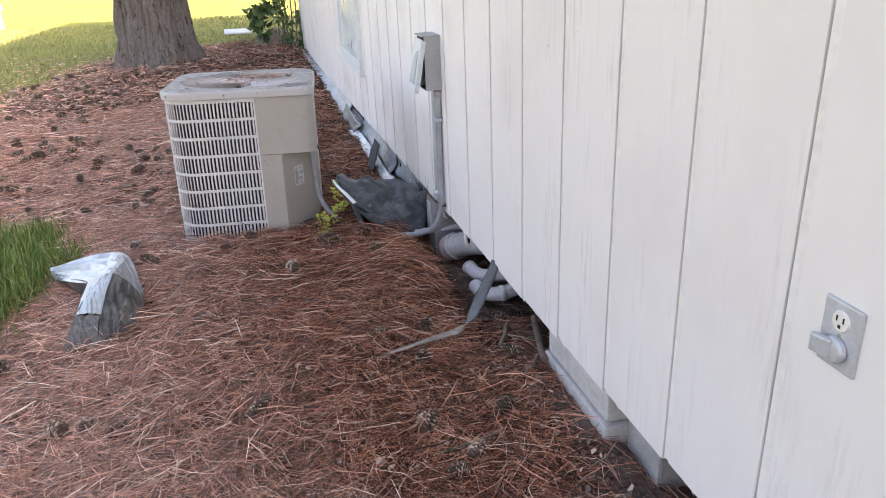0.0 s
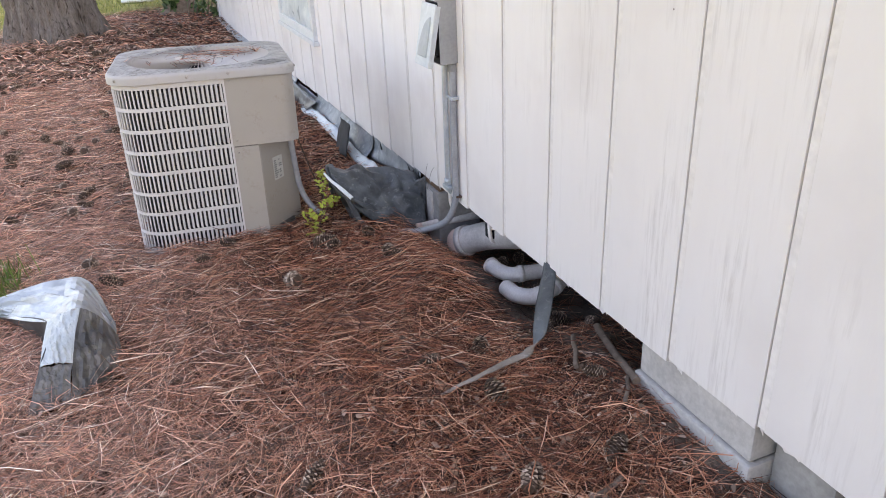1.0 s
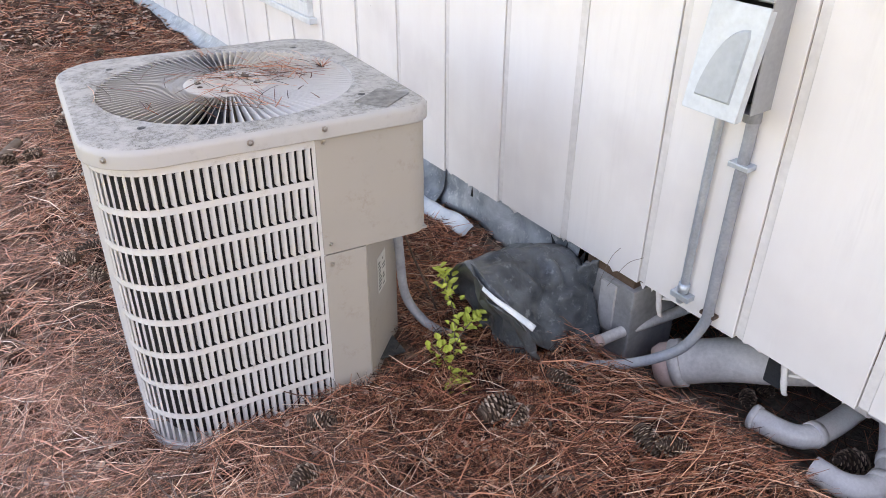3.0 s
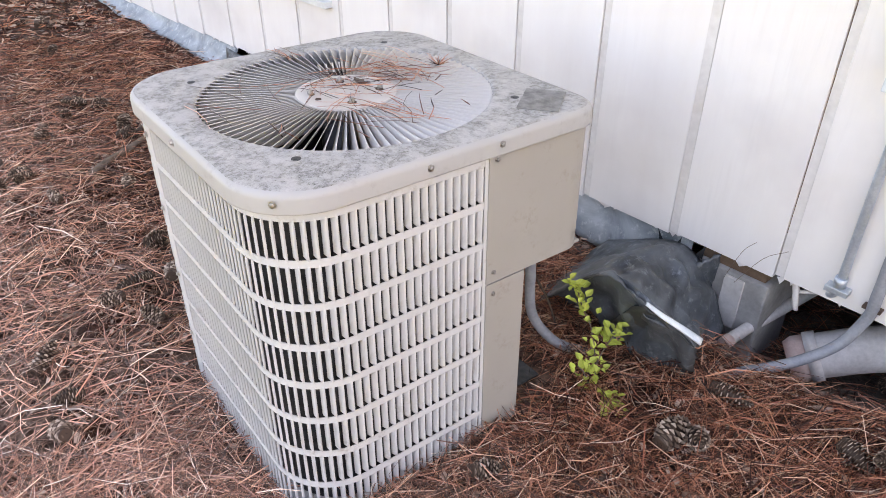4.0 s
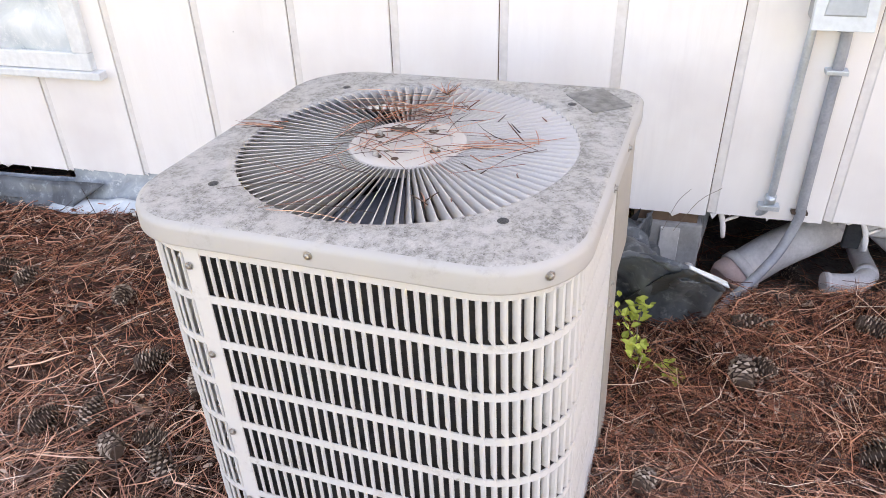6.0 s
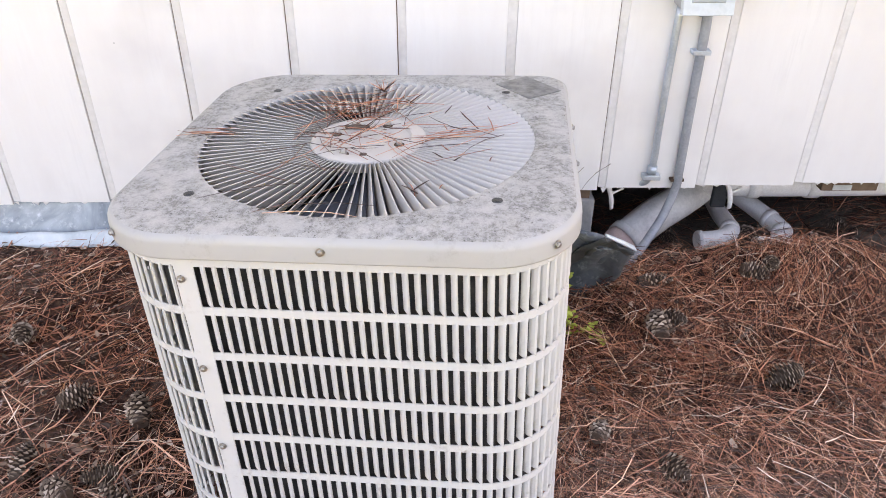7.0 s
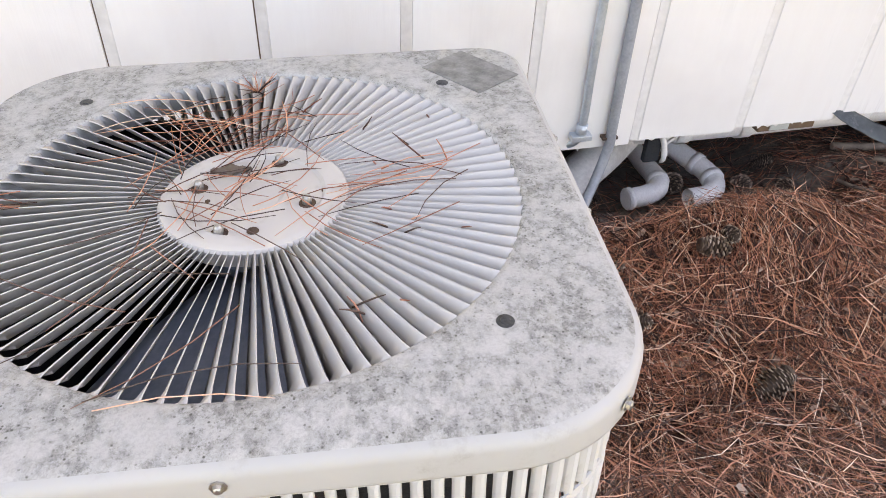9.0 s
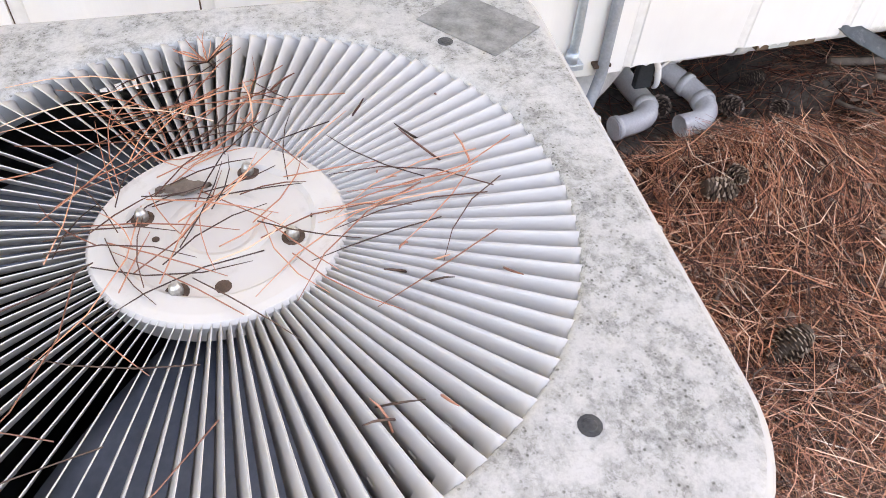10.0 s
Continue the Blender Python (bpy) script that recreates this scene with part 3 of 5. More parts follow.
def build_house():
    wall = thing("wall_house", "white painted grooved wooden siding with weathered bottom edge", "wall", kind="structure")
    # one board: a face 0.3048 wide whose far edge steps back into a groove
    pitch, t = 0.3048, 0.016
    prof = [(0.0020, 0.001), (0.0040, 0.0), (0.2795, 0.0), (0.2825, 0.0030), (0.3037, 0.0040), (0.3037, t), (0.0020, t)]
    bm = bmesh.new()
    lo = [bm.verts.new((px, py, 0)) for py, px in prof]
    hi = [bm.verts.new((px, py, 2.62)) for py, px in prof]
    n = len(prof)
    bm.faces.new(lo), bm.faces.new(hi[::-1])
    for k in range(n):
        bm.faces.new((lo[k], hi[k], hi[(k + 1) % n], lo[(k + 1) % n]))
    bmesh.ops.recalc_face_normals(bm, faces=bm.faces)
    # the stepped-back groove faces take a greyer paint; their shade is in the colour
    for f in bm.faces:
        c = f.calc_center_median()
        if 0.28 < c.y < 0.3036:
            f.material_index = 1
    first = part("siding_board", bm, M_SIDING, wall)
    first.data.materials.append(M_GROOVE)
    y0 = 3.69 - pitch * 24
    k = 0
    while y0 + pitch * k < 10.05:
        ob = first if k == 0 else new("siding_board", first.data)
        ob.parent = wall
        y = y0 + pitch * k
        ob.location = (WALL_X, y, bottom_z(y + 0.15))
        ob.rotation_euler = (0.006, 0, 0)
        k += 1
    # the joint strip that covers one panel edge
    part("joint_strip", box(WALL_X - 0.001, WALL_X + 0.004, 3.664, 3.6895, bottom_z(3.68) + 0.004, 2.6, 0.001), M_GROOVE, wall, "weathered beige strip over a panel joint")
    part("sheathing", box(WALL_X + 0.008, WALL_X + 0.11, -3.62, 10.08, 0.30, 2.72), M_WOOD, wall)
    # unseen walls and floor are added to keep the crawl space dark
    tagged(mesh_object("wall_far", box(WALL_X + 0.02, 8.8, 10.08, 10.2, -0.1, 2.72), M_SIDING), "unseen white end wall added to close the house", "wall", kind="structure")
    tagged(mesh_object("wall_near", box(WALL_X + 0.02, 8.8, -3.75, -3.63, -0.1, 2.72), M_SIDING), "unseen white end wall added to close the house", "wall", kind="structure")
    tagged(mesh_object("wall_back", box(8.8, 8.92, -3.75, 10.2, -0.1, 2.72), M_SIDING), "unseen white rear wall added to close the house", "wall", kind="structure")
    tagged(mesh_object("floor_framing", box(WALL_X + 0.115, 8.78, -3.6, 10.05, 0.30, 0.42), M_DARKWOOD), "unseen dark wooden floor added above the crawl space", "floor framing", kind="structure")
    tagged(mesh_object("corner_trim", box(WALL_X - 0.02, WALL_X + 0.07, 10.05, 10.225, 0.0, 2.7, 0.004), M_TRIM), "pale painted corner board of the house", "trim", kind="structure")
    # unseen roof, its ridge height set so the house shades the yard
    roof = thing("roof", "unseen grey gable roof added to shade the yard", "roof", kind="structure")
    for x0, x1 in ((0.45, 4.8), (9.15, 4.8)):
        bm = bmesh.new()
        vs = [bm.verts.new((x, y, z + dz)) for x, z in ((x0, 2.66), (x1, 5.25)) for y in (-4.1, 10.45) for dz in (0, 0.12)]
        for f in ((0, 1, 3, 2), (4, 6, 7, 5), (0, 4, 5, 1), (2, 3, 7, 6), (0, 2, 6, 4), (1, 5, 7, 3)):
            bm.faces.new([vs[q] for q in f])
        bmesh.ops.recalc_face_normals(bm, faces=bm.faces)
        part("slope", bm, M_ROOF, roof)
    for y in (-3.7, 10.1):
        bm = bmesh.new()
        vs = [bm.verts.new((x, y + d, z)) for d in (0, 0.08) for x, z in ((0.82, 2.72), (8.8, 2.72), (4.8, 5.22))]
        for f in ((0, 1, 2), (5, 4, 3), (0, 3, 4, 1), (1, 4, 5, 2), (2, 5, 3, 0)):
            bm.faces.new([vs[q] for q in f])
        part("gable", bm, M_SIDING, roof)

    local = random.Random(33)
    bm = bmesh.new()
    for k in range(150):
        y = local.uniform(0.9, 6.5)
        z = bottom_z(y)
        w, d = local.uniform(0.004, 0.022), local.uniform(0.004, 0.016)
        x = WALL_X + local.uniform(0.0, 0.01)
        vs = [bm.verts.new(p) for p in ((x, y - w, z + 0.004), (x, y + w, z + 0.004), (x + 0.003, y + local.uniform(-w, w), z - d), (x + 0.006, y, z + 0.004))]
        for f in ((0, 1, 2), (1, 3, 2), (3, 0, 2)):
            bm.faces.new([vs[q] for q in f])
    tagged(part("frayed_edge", bm, M_SIDING, wall), kind="stuff")
    bm = bmesh.new()
    for y in (3.585, 3.652, 3.70, 4.12):
        z = bottom_z(y)
        w, d = local.uniform(0.004, 0.012), local.uniform(0.006, 0.026)
        vs = [bm.verts.new(p) for p in ((WALL_X - 0.012, y - w, z - 0.03), (WALL_X - 0.012, y + w, z - 0.03), (WALL_X - 0.018, y + local.uniform(-2, 2) * w, z + d), (WALL_X - 0.004, y, z - 0.03))]
        for f in ((0, 1, 2), (1, 3, 2), (3, 0, 2)):
            bm.faces.new([vs[q] for q in f])
    tagged(part("torn_shreds", bm, M_BLACK, wall, "black torn plastic shreds"), kind="stuff")
    wisp = thing("dry_weed", "thin dry weed stalks leaning on the siding", "weed")
    for y0, y1, h in ((3.50, 3.44, 0.09), (3.47, 3.36, 0.10)):
        part("stalk", tube(smooth_path([(WALL_X - 0.02, y0, 0.12), (WALL_X - 0.018, (y0 + y1) / 2, bottom_z(y0) + h * 0.5), (WALL_X - 0.022, y1, bottom_z(y0) + h)], 4), 0.0007, 5), M_LIMB, wisp)


build_house()


def build_window():
    win = thing("window_1", "white window with wrinkled milky plastic over the glass", "window", kind="structure")
    y0, y1, z0, z1, x = 5.28, 6.30, 0.495, 1.62, WALL_X
    for a in ((y0, y1, z0, z0 + 0.055), (y0, y1, z1 - 0.055, z1), (y0, y0 + 0.055, z0 + 0.055, z1 - 0.055), (y1 - 0.055, y1, z0 + 0.055, z1 - 0.055)):
        part("window_frame", box(x - 0.026, x + 0.004, *a, 0.004), M_TRIM, win)
    part("window_sill", box(x - 0.036, x + 0.002, y0 - 0.03, y1 + 0.03, z0 - 0.028, z0 - 0.002, 0.004), M_TRIM, win)
    part("sash_rail", box(x - 0.02, x + 0.003, y0 + 0.057, y1 - 0.057, 1.07, 1.11, 0.003), M_TRIM, win)

    def wrinkle(u, v):
        yy, zz = y0 + 0.05 + u * (y1 - y0 - 0.1), z0 + 0.05 + v * (z1 - z0 - 0.1)
        return (x - 0.012 + 0.010 * wob(yy * 5, zz * 9, 3) + 0.004 * wob(yy * 22, zz * 17, 1), yy, zz)

    part("plastic_film", sheet(wrinkle, 50, 44, 0.0015), M_WHITE_SHEET, win, "wrinkled milky plastic film")


build_window()


# ---- the air conditioner ----
def rounded_square(a, r, n=10, cut=None):
    """Points of a square with half side a and corner radius r, counter-clockwise from (a, -a + r)."""
    out = []
    for k, (cx, cy) in enumerate(((a - r, a - r), (-a + r, a - r), (-a + r, -a + r), (a - r, -a + r))):
        for i in range(n + 1):
            t = radians(90 * k) + radians(90) * i / n
            out.append((cx + r * math.cos(t), cy + r * math.sin(t)))
    return out


def band(outer, z0, z1, thick, bm=None, closed=False):
    """A sheet-metal band that follows the outline between two heights."""
    bm = bm or bmesh.new()
    n = len(outer)
    normals = []
    for i in range(n):
        p, q = outer[max(i - 1, 0)] if not closed else outer[i - 1], outer[min(i + 1, n - 1)] if not closed else outer[(i + 1) % n]
        d = Vector((q[0] - p[0], q[1] - p[1])).normalized()
        normals.append((-d.y, d.x))
    rows = [[bm.verts.new((x + nx * o, y + ny * o, z)) for (x, y), (nx, ny) in zip(outer, normals)] for z, o in ((z0, 0), (z1, 0), (z1, thick), (z0, thick))]
    last = n if closed else n - 1
    for r in range(4):
        a, b = rows[r], rows[(r + 1) % 4]
        for i in range(last):
            j = (i + 1) % n
            bm.faces.new((a[i], a[j], b[j], b[i]))
    if not closed:
        for i in (0, n - 1):
            bm.faces.new([rows[r][i] for r in range(4)])
    bmesh.ops.recalc_face_normals(bm, faces=bm.faces)
    return bm


AC_H = 0.7325
N_FINS = 98


def build_ac():
    ac = thing("air_conditioner", "beige weathered outdoor air-conditioning unit standing on pine straw", "air conditioner", AC_POSE)
    a, r = 0.349, 0.132
    z_lo, z_hi = -0.010, 0.6805
    outline = rounded_square(a, r, 12)

    # base pan
    bm = bmesh.new()
    shape = [p for p in outline if not (p[0] > 0.15 and p[1] < -0.15)] + [(0.200, -a), (a - 0.006, -0.17)]
    pts = [(x * 1.008, y * 1.008) for x, y in shape]
    lo = [bm.verts.new((x, y, -0.03)) for x, y in pts]
    hi = [bm.verts.new((x, y, z_lo)) for x, y in pts]
    bm.faces.new(lo[::-1]), bm.faces.new(hi)
    for i in range(len(pts)):
        j = (i + 1) % len(pts)
        bm.faces.new((lo[i], lo[j], hi[j], hi[i]))
    part("base_pan", bm, M_LOUVER, ac)

    # dark coil behind the louvers, open above
    inner = [(x * 0.90, y * 0.90) for x, y in outline if not (x > 0.15 and y < -0.15)] + [(0.12, -a * 0.9), (0.24, -0.18), (a * 0.9, -0.10)]
    part("coil", band(inner, z_lo, 0.66, 0.02, None, True), M_COIL, ac, "dark condenser coil behind the louvers")

    # perimeter of the louvred skin: from the far side round to the service panel, counter-clockwise
    path = [(a, 0.05)] + outline[0:13 * 3] + [(-a + r + 0.02, -a), (0.084, -a)]
    seg = [0.0]
    for p, q in zip(path, path[1:]):
        seg.append(seg[-1] + math.dist(p, q))

    def at(s):
        for i in range(len(path) - 1):
            if s <= seg[i + 1] or i == len(path) - 2:
                f = (s - seg[i]) / max(1e-9, seg[i + 1] - seg[i])
                p, q = Vector(path[i]), Vector(path[i + 1])
                d = (q - p).normalized()
                return p + (q - p) * f, d

    total = seg[-1]
    skin = part("louver_panel", bmesh.new(), M_LOUVER, ac, "beige sheet-metal grille with upright louvers")
    rows = 8
    rise = (z_hi - z_lo) / rows
    bar = 0.0145
    dense = [tuple(at(total * i / 150)[0]) for i in range(151)]
    for k in range(rows + 1):
        z = z_lo + rise * k
        lo_z, hi_z = (z - bar / 2, z + bar / 2)
        if k == 0:
            lo_z, hi_z = z - 0.02, z + 0.0075
        if k == rows:
            lo_z, hi_z = z - 0.007, z + 0.025
        part("crossbar", band(dense, lo_z, hi_z, 0.0022), M_LOUVER, skin)
    # upright plain strip with the seam, and the end strips
    s_seam = None
    for i in range(4000):
        p, d = at(total * i / 4000)
        if p.x < -a + 0.01 and p.y < 0.20 and p.y > 0.0:
            s_seam = total * i / 4000
            break
    for s0, s1 in ((s_seam - 0.028, s_seam + 0.002), (total - 0.012, total), (0, 0.012)):
        strip = [tuple(at(s0 + (s1 - s0) * i / 3)[0]) for i in range(4)]
        part("upright_strip", band([(x * 1.0012, y * 1.0012) for x, y in strip], z_lo, z_hi + 0.02, 0.0025), M_LOUVER, skin)
    # one louver: a curved blade that runs from the outer face inwards, against the way round
    pitch = 0.0176
    h = rise - bar + 0.006
    bm = bmesh.new()
    prof = [(0.0070, 0.0012), (0.0056, -0.0016), (0.0020, -0.0004), (-0.0016, 0.0034), (-0.0036, 0.0070)]
    rings = []
    for z, squeeze in ((-h / 2, 0.35), (-h / 2 + 0.008, 1.0), (h / 2 - 0.008, 1.0), (h / 2, 0.5)):
        rings.append([bm.verts.new((px * squeeze + (1 - squeeze) * 0.0075, py * squeeze + o * 0.0011, z)) for o in (0, 1) for px, py in (prof if o == 0 else prof[::-1])])
    m = len(rings[0])
    for p, q in zip(rings, rings[1:]):
        for i in range(m):
            bm.faces.new((p[i], p[(i + 1) % m], q[(i + 1) % m], q[i]))
    bm.faces.new(rings[0][::-1]), bm.faces.new(rings[-1])
    bmesh.ops.recalc_face_normals(bm, faces=bm.faces)
    blade = part("louver", bm, M_LOUVER, skin)
    first, rest = True, bmesh.new()
    places = []
    for s0, s1 in ((s_seam + 0.003, total - 0.013), (0.013, s_seam - 0.029)):
        m = int(round((s1 - s0) / pitch))
        places += [s1 - (s1 - s0) * (i + 0.5) / m for i in range(m)]
    single = 0
    for k in range(rows - 1, -1, -1):
        z = z_lo + rise * (k + 0.5) + 0.0
        for i, s in enumerate(places):
            p, d = at(s)
            mat = Matrix(((d.x, -d.y, 0, p.x), (d.y, d.x, 0, p.y), (0, 0, 1, z), (0, 0, 0, 1)))
            if i < 64 and single < 300:
                ob = blade if first else new("louver", blade.data)
                first = False
                ob.parent = skin
                ob.matrix_local = mat
                single += 1
            else:
                tmp = bmesh.new()
                tmp.from_mesh(blade.data)
                bmesh.ops.transform(tmp, matrix=mat, verts=tmp.verts)
                me = bpy.data.meshes.new("tmp")
                tmp.to_mesh(me)
                tmp.free()
                rest.from_mesh(me)
                bpy.data.meshes.remove(me)
    tagged(part("far_louver", rest, M_LOUVER, skin), kind="stuff")

    # service panels at the corner
    ru = 0.05
    corner = [(a - ru + ru * math.cos(t), -a + ru + ru * math.sin(t)) for t in (radians(-90 + 9 * i) for i in range(11))]
    upper = [(0.080, -a - 0.003)] + [(x + 0.003, y - 0.003) for x, y in corner] + [(a + 0.003, 0.06)]
    part("upper_service_panel", band(upper, 0.416, 0.702, 0.012), M_BODY, ac, "plain beige service panel")
    part("upper_panel_bottom", box(0.095, a - 0.004, -a + 0.006, -0.02, 0.417, 0.423), M_BODY, ac)
    lower = [(0.080, -a - 0.003), (0.180, -a - 0.003)]
    part("lower_service_panel", band(lower + [(0.185, -a + 0.004)], 0.0, 0.413, 0.010), M_BODY, ac, "narrow plain beige panel")
    cham = [(0.185, -a + 0.002), (a - 0.012, -0.175), (a - 0.004, 0.06)]
    part("recessed_corner", band(cham, 0.0, 0.416, 0.010), M_BODY, ac, "recessed slanting corner panel")
    # rating label on the slanting panel, with bars for its unreadable print
    d = Vector((a - 0.012 - 0.185, -0.175 + a - 0.002, 0)).normalized()
    nrm = Vector((d.y, -d.x, 0))
    lab = Matrix(((d.x, nrm.x, 0, 0), (d.y, nrm.y, 0, 0), (0, 0, 1, 0), (0, 0, 0, 1)))
    base = Vector((0.185, -a + 0.002, 0)) + d * 0.10
    label = part("rating_label", box(-0.032, 0.032, 0.0, 0.0012, 0.235, 0.335), M_LABEL, ac, "pale rating label with small dark print")
    label.matrix_local = Matrix.Translation(base + nrm * 0.001) @ lab
    bm = bmesh.new()
    for k in range(9):
        w = rng.uniform(0.012, 0.028)
        box(-0.028, -0.028 + w, 0.0012, 0.0018, 0.243 + k * 0.0092, 0.2475 + k * 0.0092, 0, bm)
        if k % 3 != 1:
            box(0.005, 0.005 + rng.uniform(0.008, 0.02), 0.0012, 0.0018, 0.243 + k * 0.0092, 0.2475 + k * 0.0092, 0, bm)
    part("print_bars", bm, M_PRINT, label)

    # top cover with its round opening
    ring_r = 0.2925
    ra = 0.362
    loops = []
    n = 184

    def outline_at(half, rad):
        # the corner towards the service panel is tighter than the others
        out = []
        for k in range(n):
            t = 2 * math.pi * k / n
            c, q = math.cos(t), math.sin(t)
            r1 = rad * 0.45 if c > 0 > q else rad
            d = half / max(abs(c), abs(q))
            x, y = abs(c) * d, abs(q) * d
            m = half - r1
            if x > m and y > m:
                b = m * (abs(c) + abs(q))
                d = b + math.sqrt(max(0, b * b - (2 * m * m - r1 * r1)))
            out.append((c * d, q * d))
        return out

    for half, rad, z in ((ra - 0.004, 0.135, 0.6925), (ra, 0.138, 0.6935), (ra, 0.138, 0.696), (ra, 0.138, 0.7185), (ra - 0.001, 0.137, 0.7228), (ra - 0.004, 0.134, 0.7275), (ra - 0.009, 0.129, 0.7305), (ra - 0.016, 0.122, 0.7320), (ra - 0.020, 0.118, 0.7322)):
        loops.append([(x, y, z) for x, y in outline_at(half, rad)])
    shift = -0.004
    for rr, z in ((ring_r + 0.022, 0.7338), (ring_r + 0.020, 0.7339), (ring_r + 0.006, 0.7338), (ring_r + 0.002, 0.7325), (ring_r, 0.7305), (ring_r - 0.001, 0.701)):
        loops.append([(shift + rr * math.cos(2 * math.pi * k / n), rr * math.sin(2 * math.pi * k / n), z) for k in range(n)])
    bm = bmesh.new()
    vs = [[bm.verts.new(p) for p in loop] for loop in loops]
    for p, q in zip(vs, vs[1:]):
        for i in range(n):
            bm.faces.new((p[i], p[(i + 1) % n], q[(i + 1) % n], q[i])).smooth = True
    bmesh.ops.recalc_face_normals(bm, faces=bm.faces)
    for f in bm.faces:
        if f.calc_center_median().z < 0.7300:
            f.material_index = 1
    cover = part("top_cover", bm, M_TOP, ac, "pale grey lichen-spotted metal cover", True)
    cover.data.materials.append(M_CROWN)
    part("worn_label", box(-0.056, 0.056, -0.040, 0.040, 0.7332, 0.7346), M_OLDLABEL, cover, "worn dark grey label patch").matrix_local = Matrix.Translation((0.268, -0.280, 0)) @ pose(0, 0, 0, 0, 0, 38)

    # fan grille: fins that lean round the hub, and the dished hub
    grille = thing("fan_grille", "", "")
    grille.parent = ac
    grille.location = (shift, 0, 0)
    bm = bmesh.new()
    st = []
    for rr, drop, w, dep, th in ((0.098, -0.001, 0.0044, 0.0085, 0.0009), (0.15, 0.0, 0.0070, 0.013, 0.0009), (0.23, 0.0, 0.0104, 0.0185, 0.0009), (0.275, 0.0, 0.0124, 0.0205, 0.0009), (0.2865, 0.0, 0.0140, 0.014, 0.0009), (0.2955, -0.0005, 0.0166, 0.002, 0.0009)):
        top = AC_H + drop
        # a thin blade that leans clockwise as it goes down, its upper edge slightly rolled
        prof = [(w * 0.47, top - 0.0012), (w * 0.42, top), (w * 0.30, top - dep * 0.10), (-w * 0.1, top - dep * 0.5), (-w * 0.55, top - dep)]
        st.append([bm.verts.new((rr, px - o * th * 0.7, pz - o * th)) for o in (0, 1) for px, pz in (prof if o == 0 else prof[::-1])])
    m = len(st[0])
    for p, q in zip(st, st[1:]):
        for i in range(m):
            bm.faces.new((p[i], p[(i + 1) % m], q[(i + 1) % m], q[i])).smooth = True
    bm.faces.new(st[0][::-1]), bm.faces.new(st[-1])
    bmesh.ops.recalc_face_normals(bm, faces=bm.faces)
    fin = part("fin", bm, M_FIN, grille)
    for k in range(N_FINS):
        ob = fin if k == 0 else new("fin", fin.data)
        ob.parent = grille
        ob.rotation_euler = (0, 0, 2 * math.pi * k / N_FINS)
    hub = part("hub", lathe([(0.0, AC_H - 0.004), (0.028, AC_H - 0.004), (0.033, AC_H - 0.0015), (0.038, AC_H - 0.0015), (0.043, AC_H - 0.003), (0.074, AC_H - 0.003), (0.078, AC_H), (0.094, AC_H), (0.101, AC_H - 0.001), (0.104, AC_H - 0.004), (0.103, AC_H - 0.02), (0.0, AC_H - 0.02)], 64), M_FIN, grille, "pale painted hub plate")
    for x, y in ((-0.066, 0.031), (-0.022, -0.058), (0.064, -0.024), (0.020, 0.062)):
        z = AC_H - 0.003
        nut = part("nut", lathe([(0.0055, z), (0.0055, z + 0.005), (0.0048, z + 0.008), (0.003, z + 0.0105), (0.0, z + 0.0115)], 10), M_STEEL, hub)
        nut.location = (x, y, 0)
        wa = part("washer", lathe([(0.0, z + 0.0006), (0.0095, z + 0.0006), (0.0095, z - 0.001)], 14), M_RUST, hub)
        wa.location = (x, y, 0)
    for x, y, s in ((-0.066, -0.003, 0.0065), (-0.052, 0.062, 0.004), (0.0, -0.076, 0.003), (-0.006, 0.05, 0.003)):
        part("hole", lathe([(0.0, AC_H - 0.0022), (s, AC_H - 0.0022), (s, AC_H - 0.004)], 10), M_RUST, hub).location = (x, y, 0)

    # fan and motor below the grille
    fan = thing("fan", "", "")
    fan.parent = ac
    part("motor", lathe([(0.0, 0.677), (0.055, 0.677), (0.062, 0.667), (0.062, 0.57), (0.0, 0.57)], 28), M_FAN, fan, "dark fan motor")
    for k in range(3):
        def vane(u, v):
            rr = 0.07 + 0.195 * u
            t = (v - 0.5) * (1.35 - 0.3 * u)
            return (rr * math.cos(t), rr * math.sin(t), 0.676 + 0.05 * (v - 0.5) - 0.01 * u)
        part("fan_blade", sheet(vane, 8, 10, 0.0018), M_FAN, fan, "dark metal fan blade").rotation_euler = (0, 0, radians(120 * k + 171))
    part("floor_plate", box(-0.3, 0.3, -0.3, 0.3, 0.032, 0.036), M_COIL, ac)

    # screws
    def screw(p, n, s=0.0056):
        m = Vector(n).to_track_quat("Z", "Y").to_matrix().to_4x4()
        ob = part("screw", lathe([(s * 1.25, 0), (s * 1.25, 0.0012), (s * 0.8, 0.0014), (s * 0.75, 0.0045), (s * 0.5, 0.0055), (0, 0.0055)], 8), M_STEEL, ac)
        ob.matrix_local = Matrix.Translation(p) @ m

    for p in ((-0.2365, -0.2365, 0.7335), (0.2365, -0.2365, 0.7335), (0.2365, 0.2365, 0.7335), (-0.2365, 0.2365, 0.7335)):
        ob = part("screw_hole", lathe([(0, 0.0012), (0.0045, 0.0012), (0.005, 0.0006), (0.0085, 0.0006), (0.0085, -0.001)], 12), M_COIL, cover)
        ob.location = p
    k = 0.707
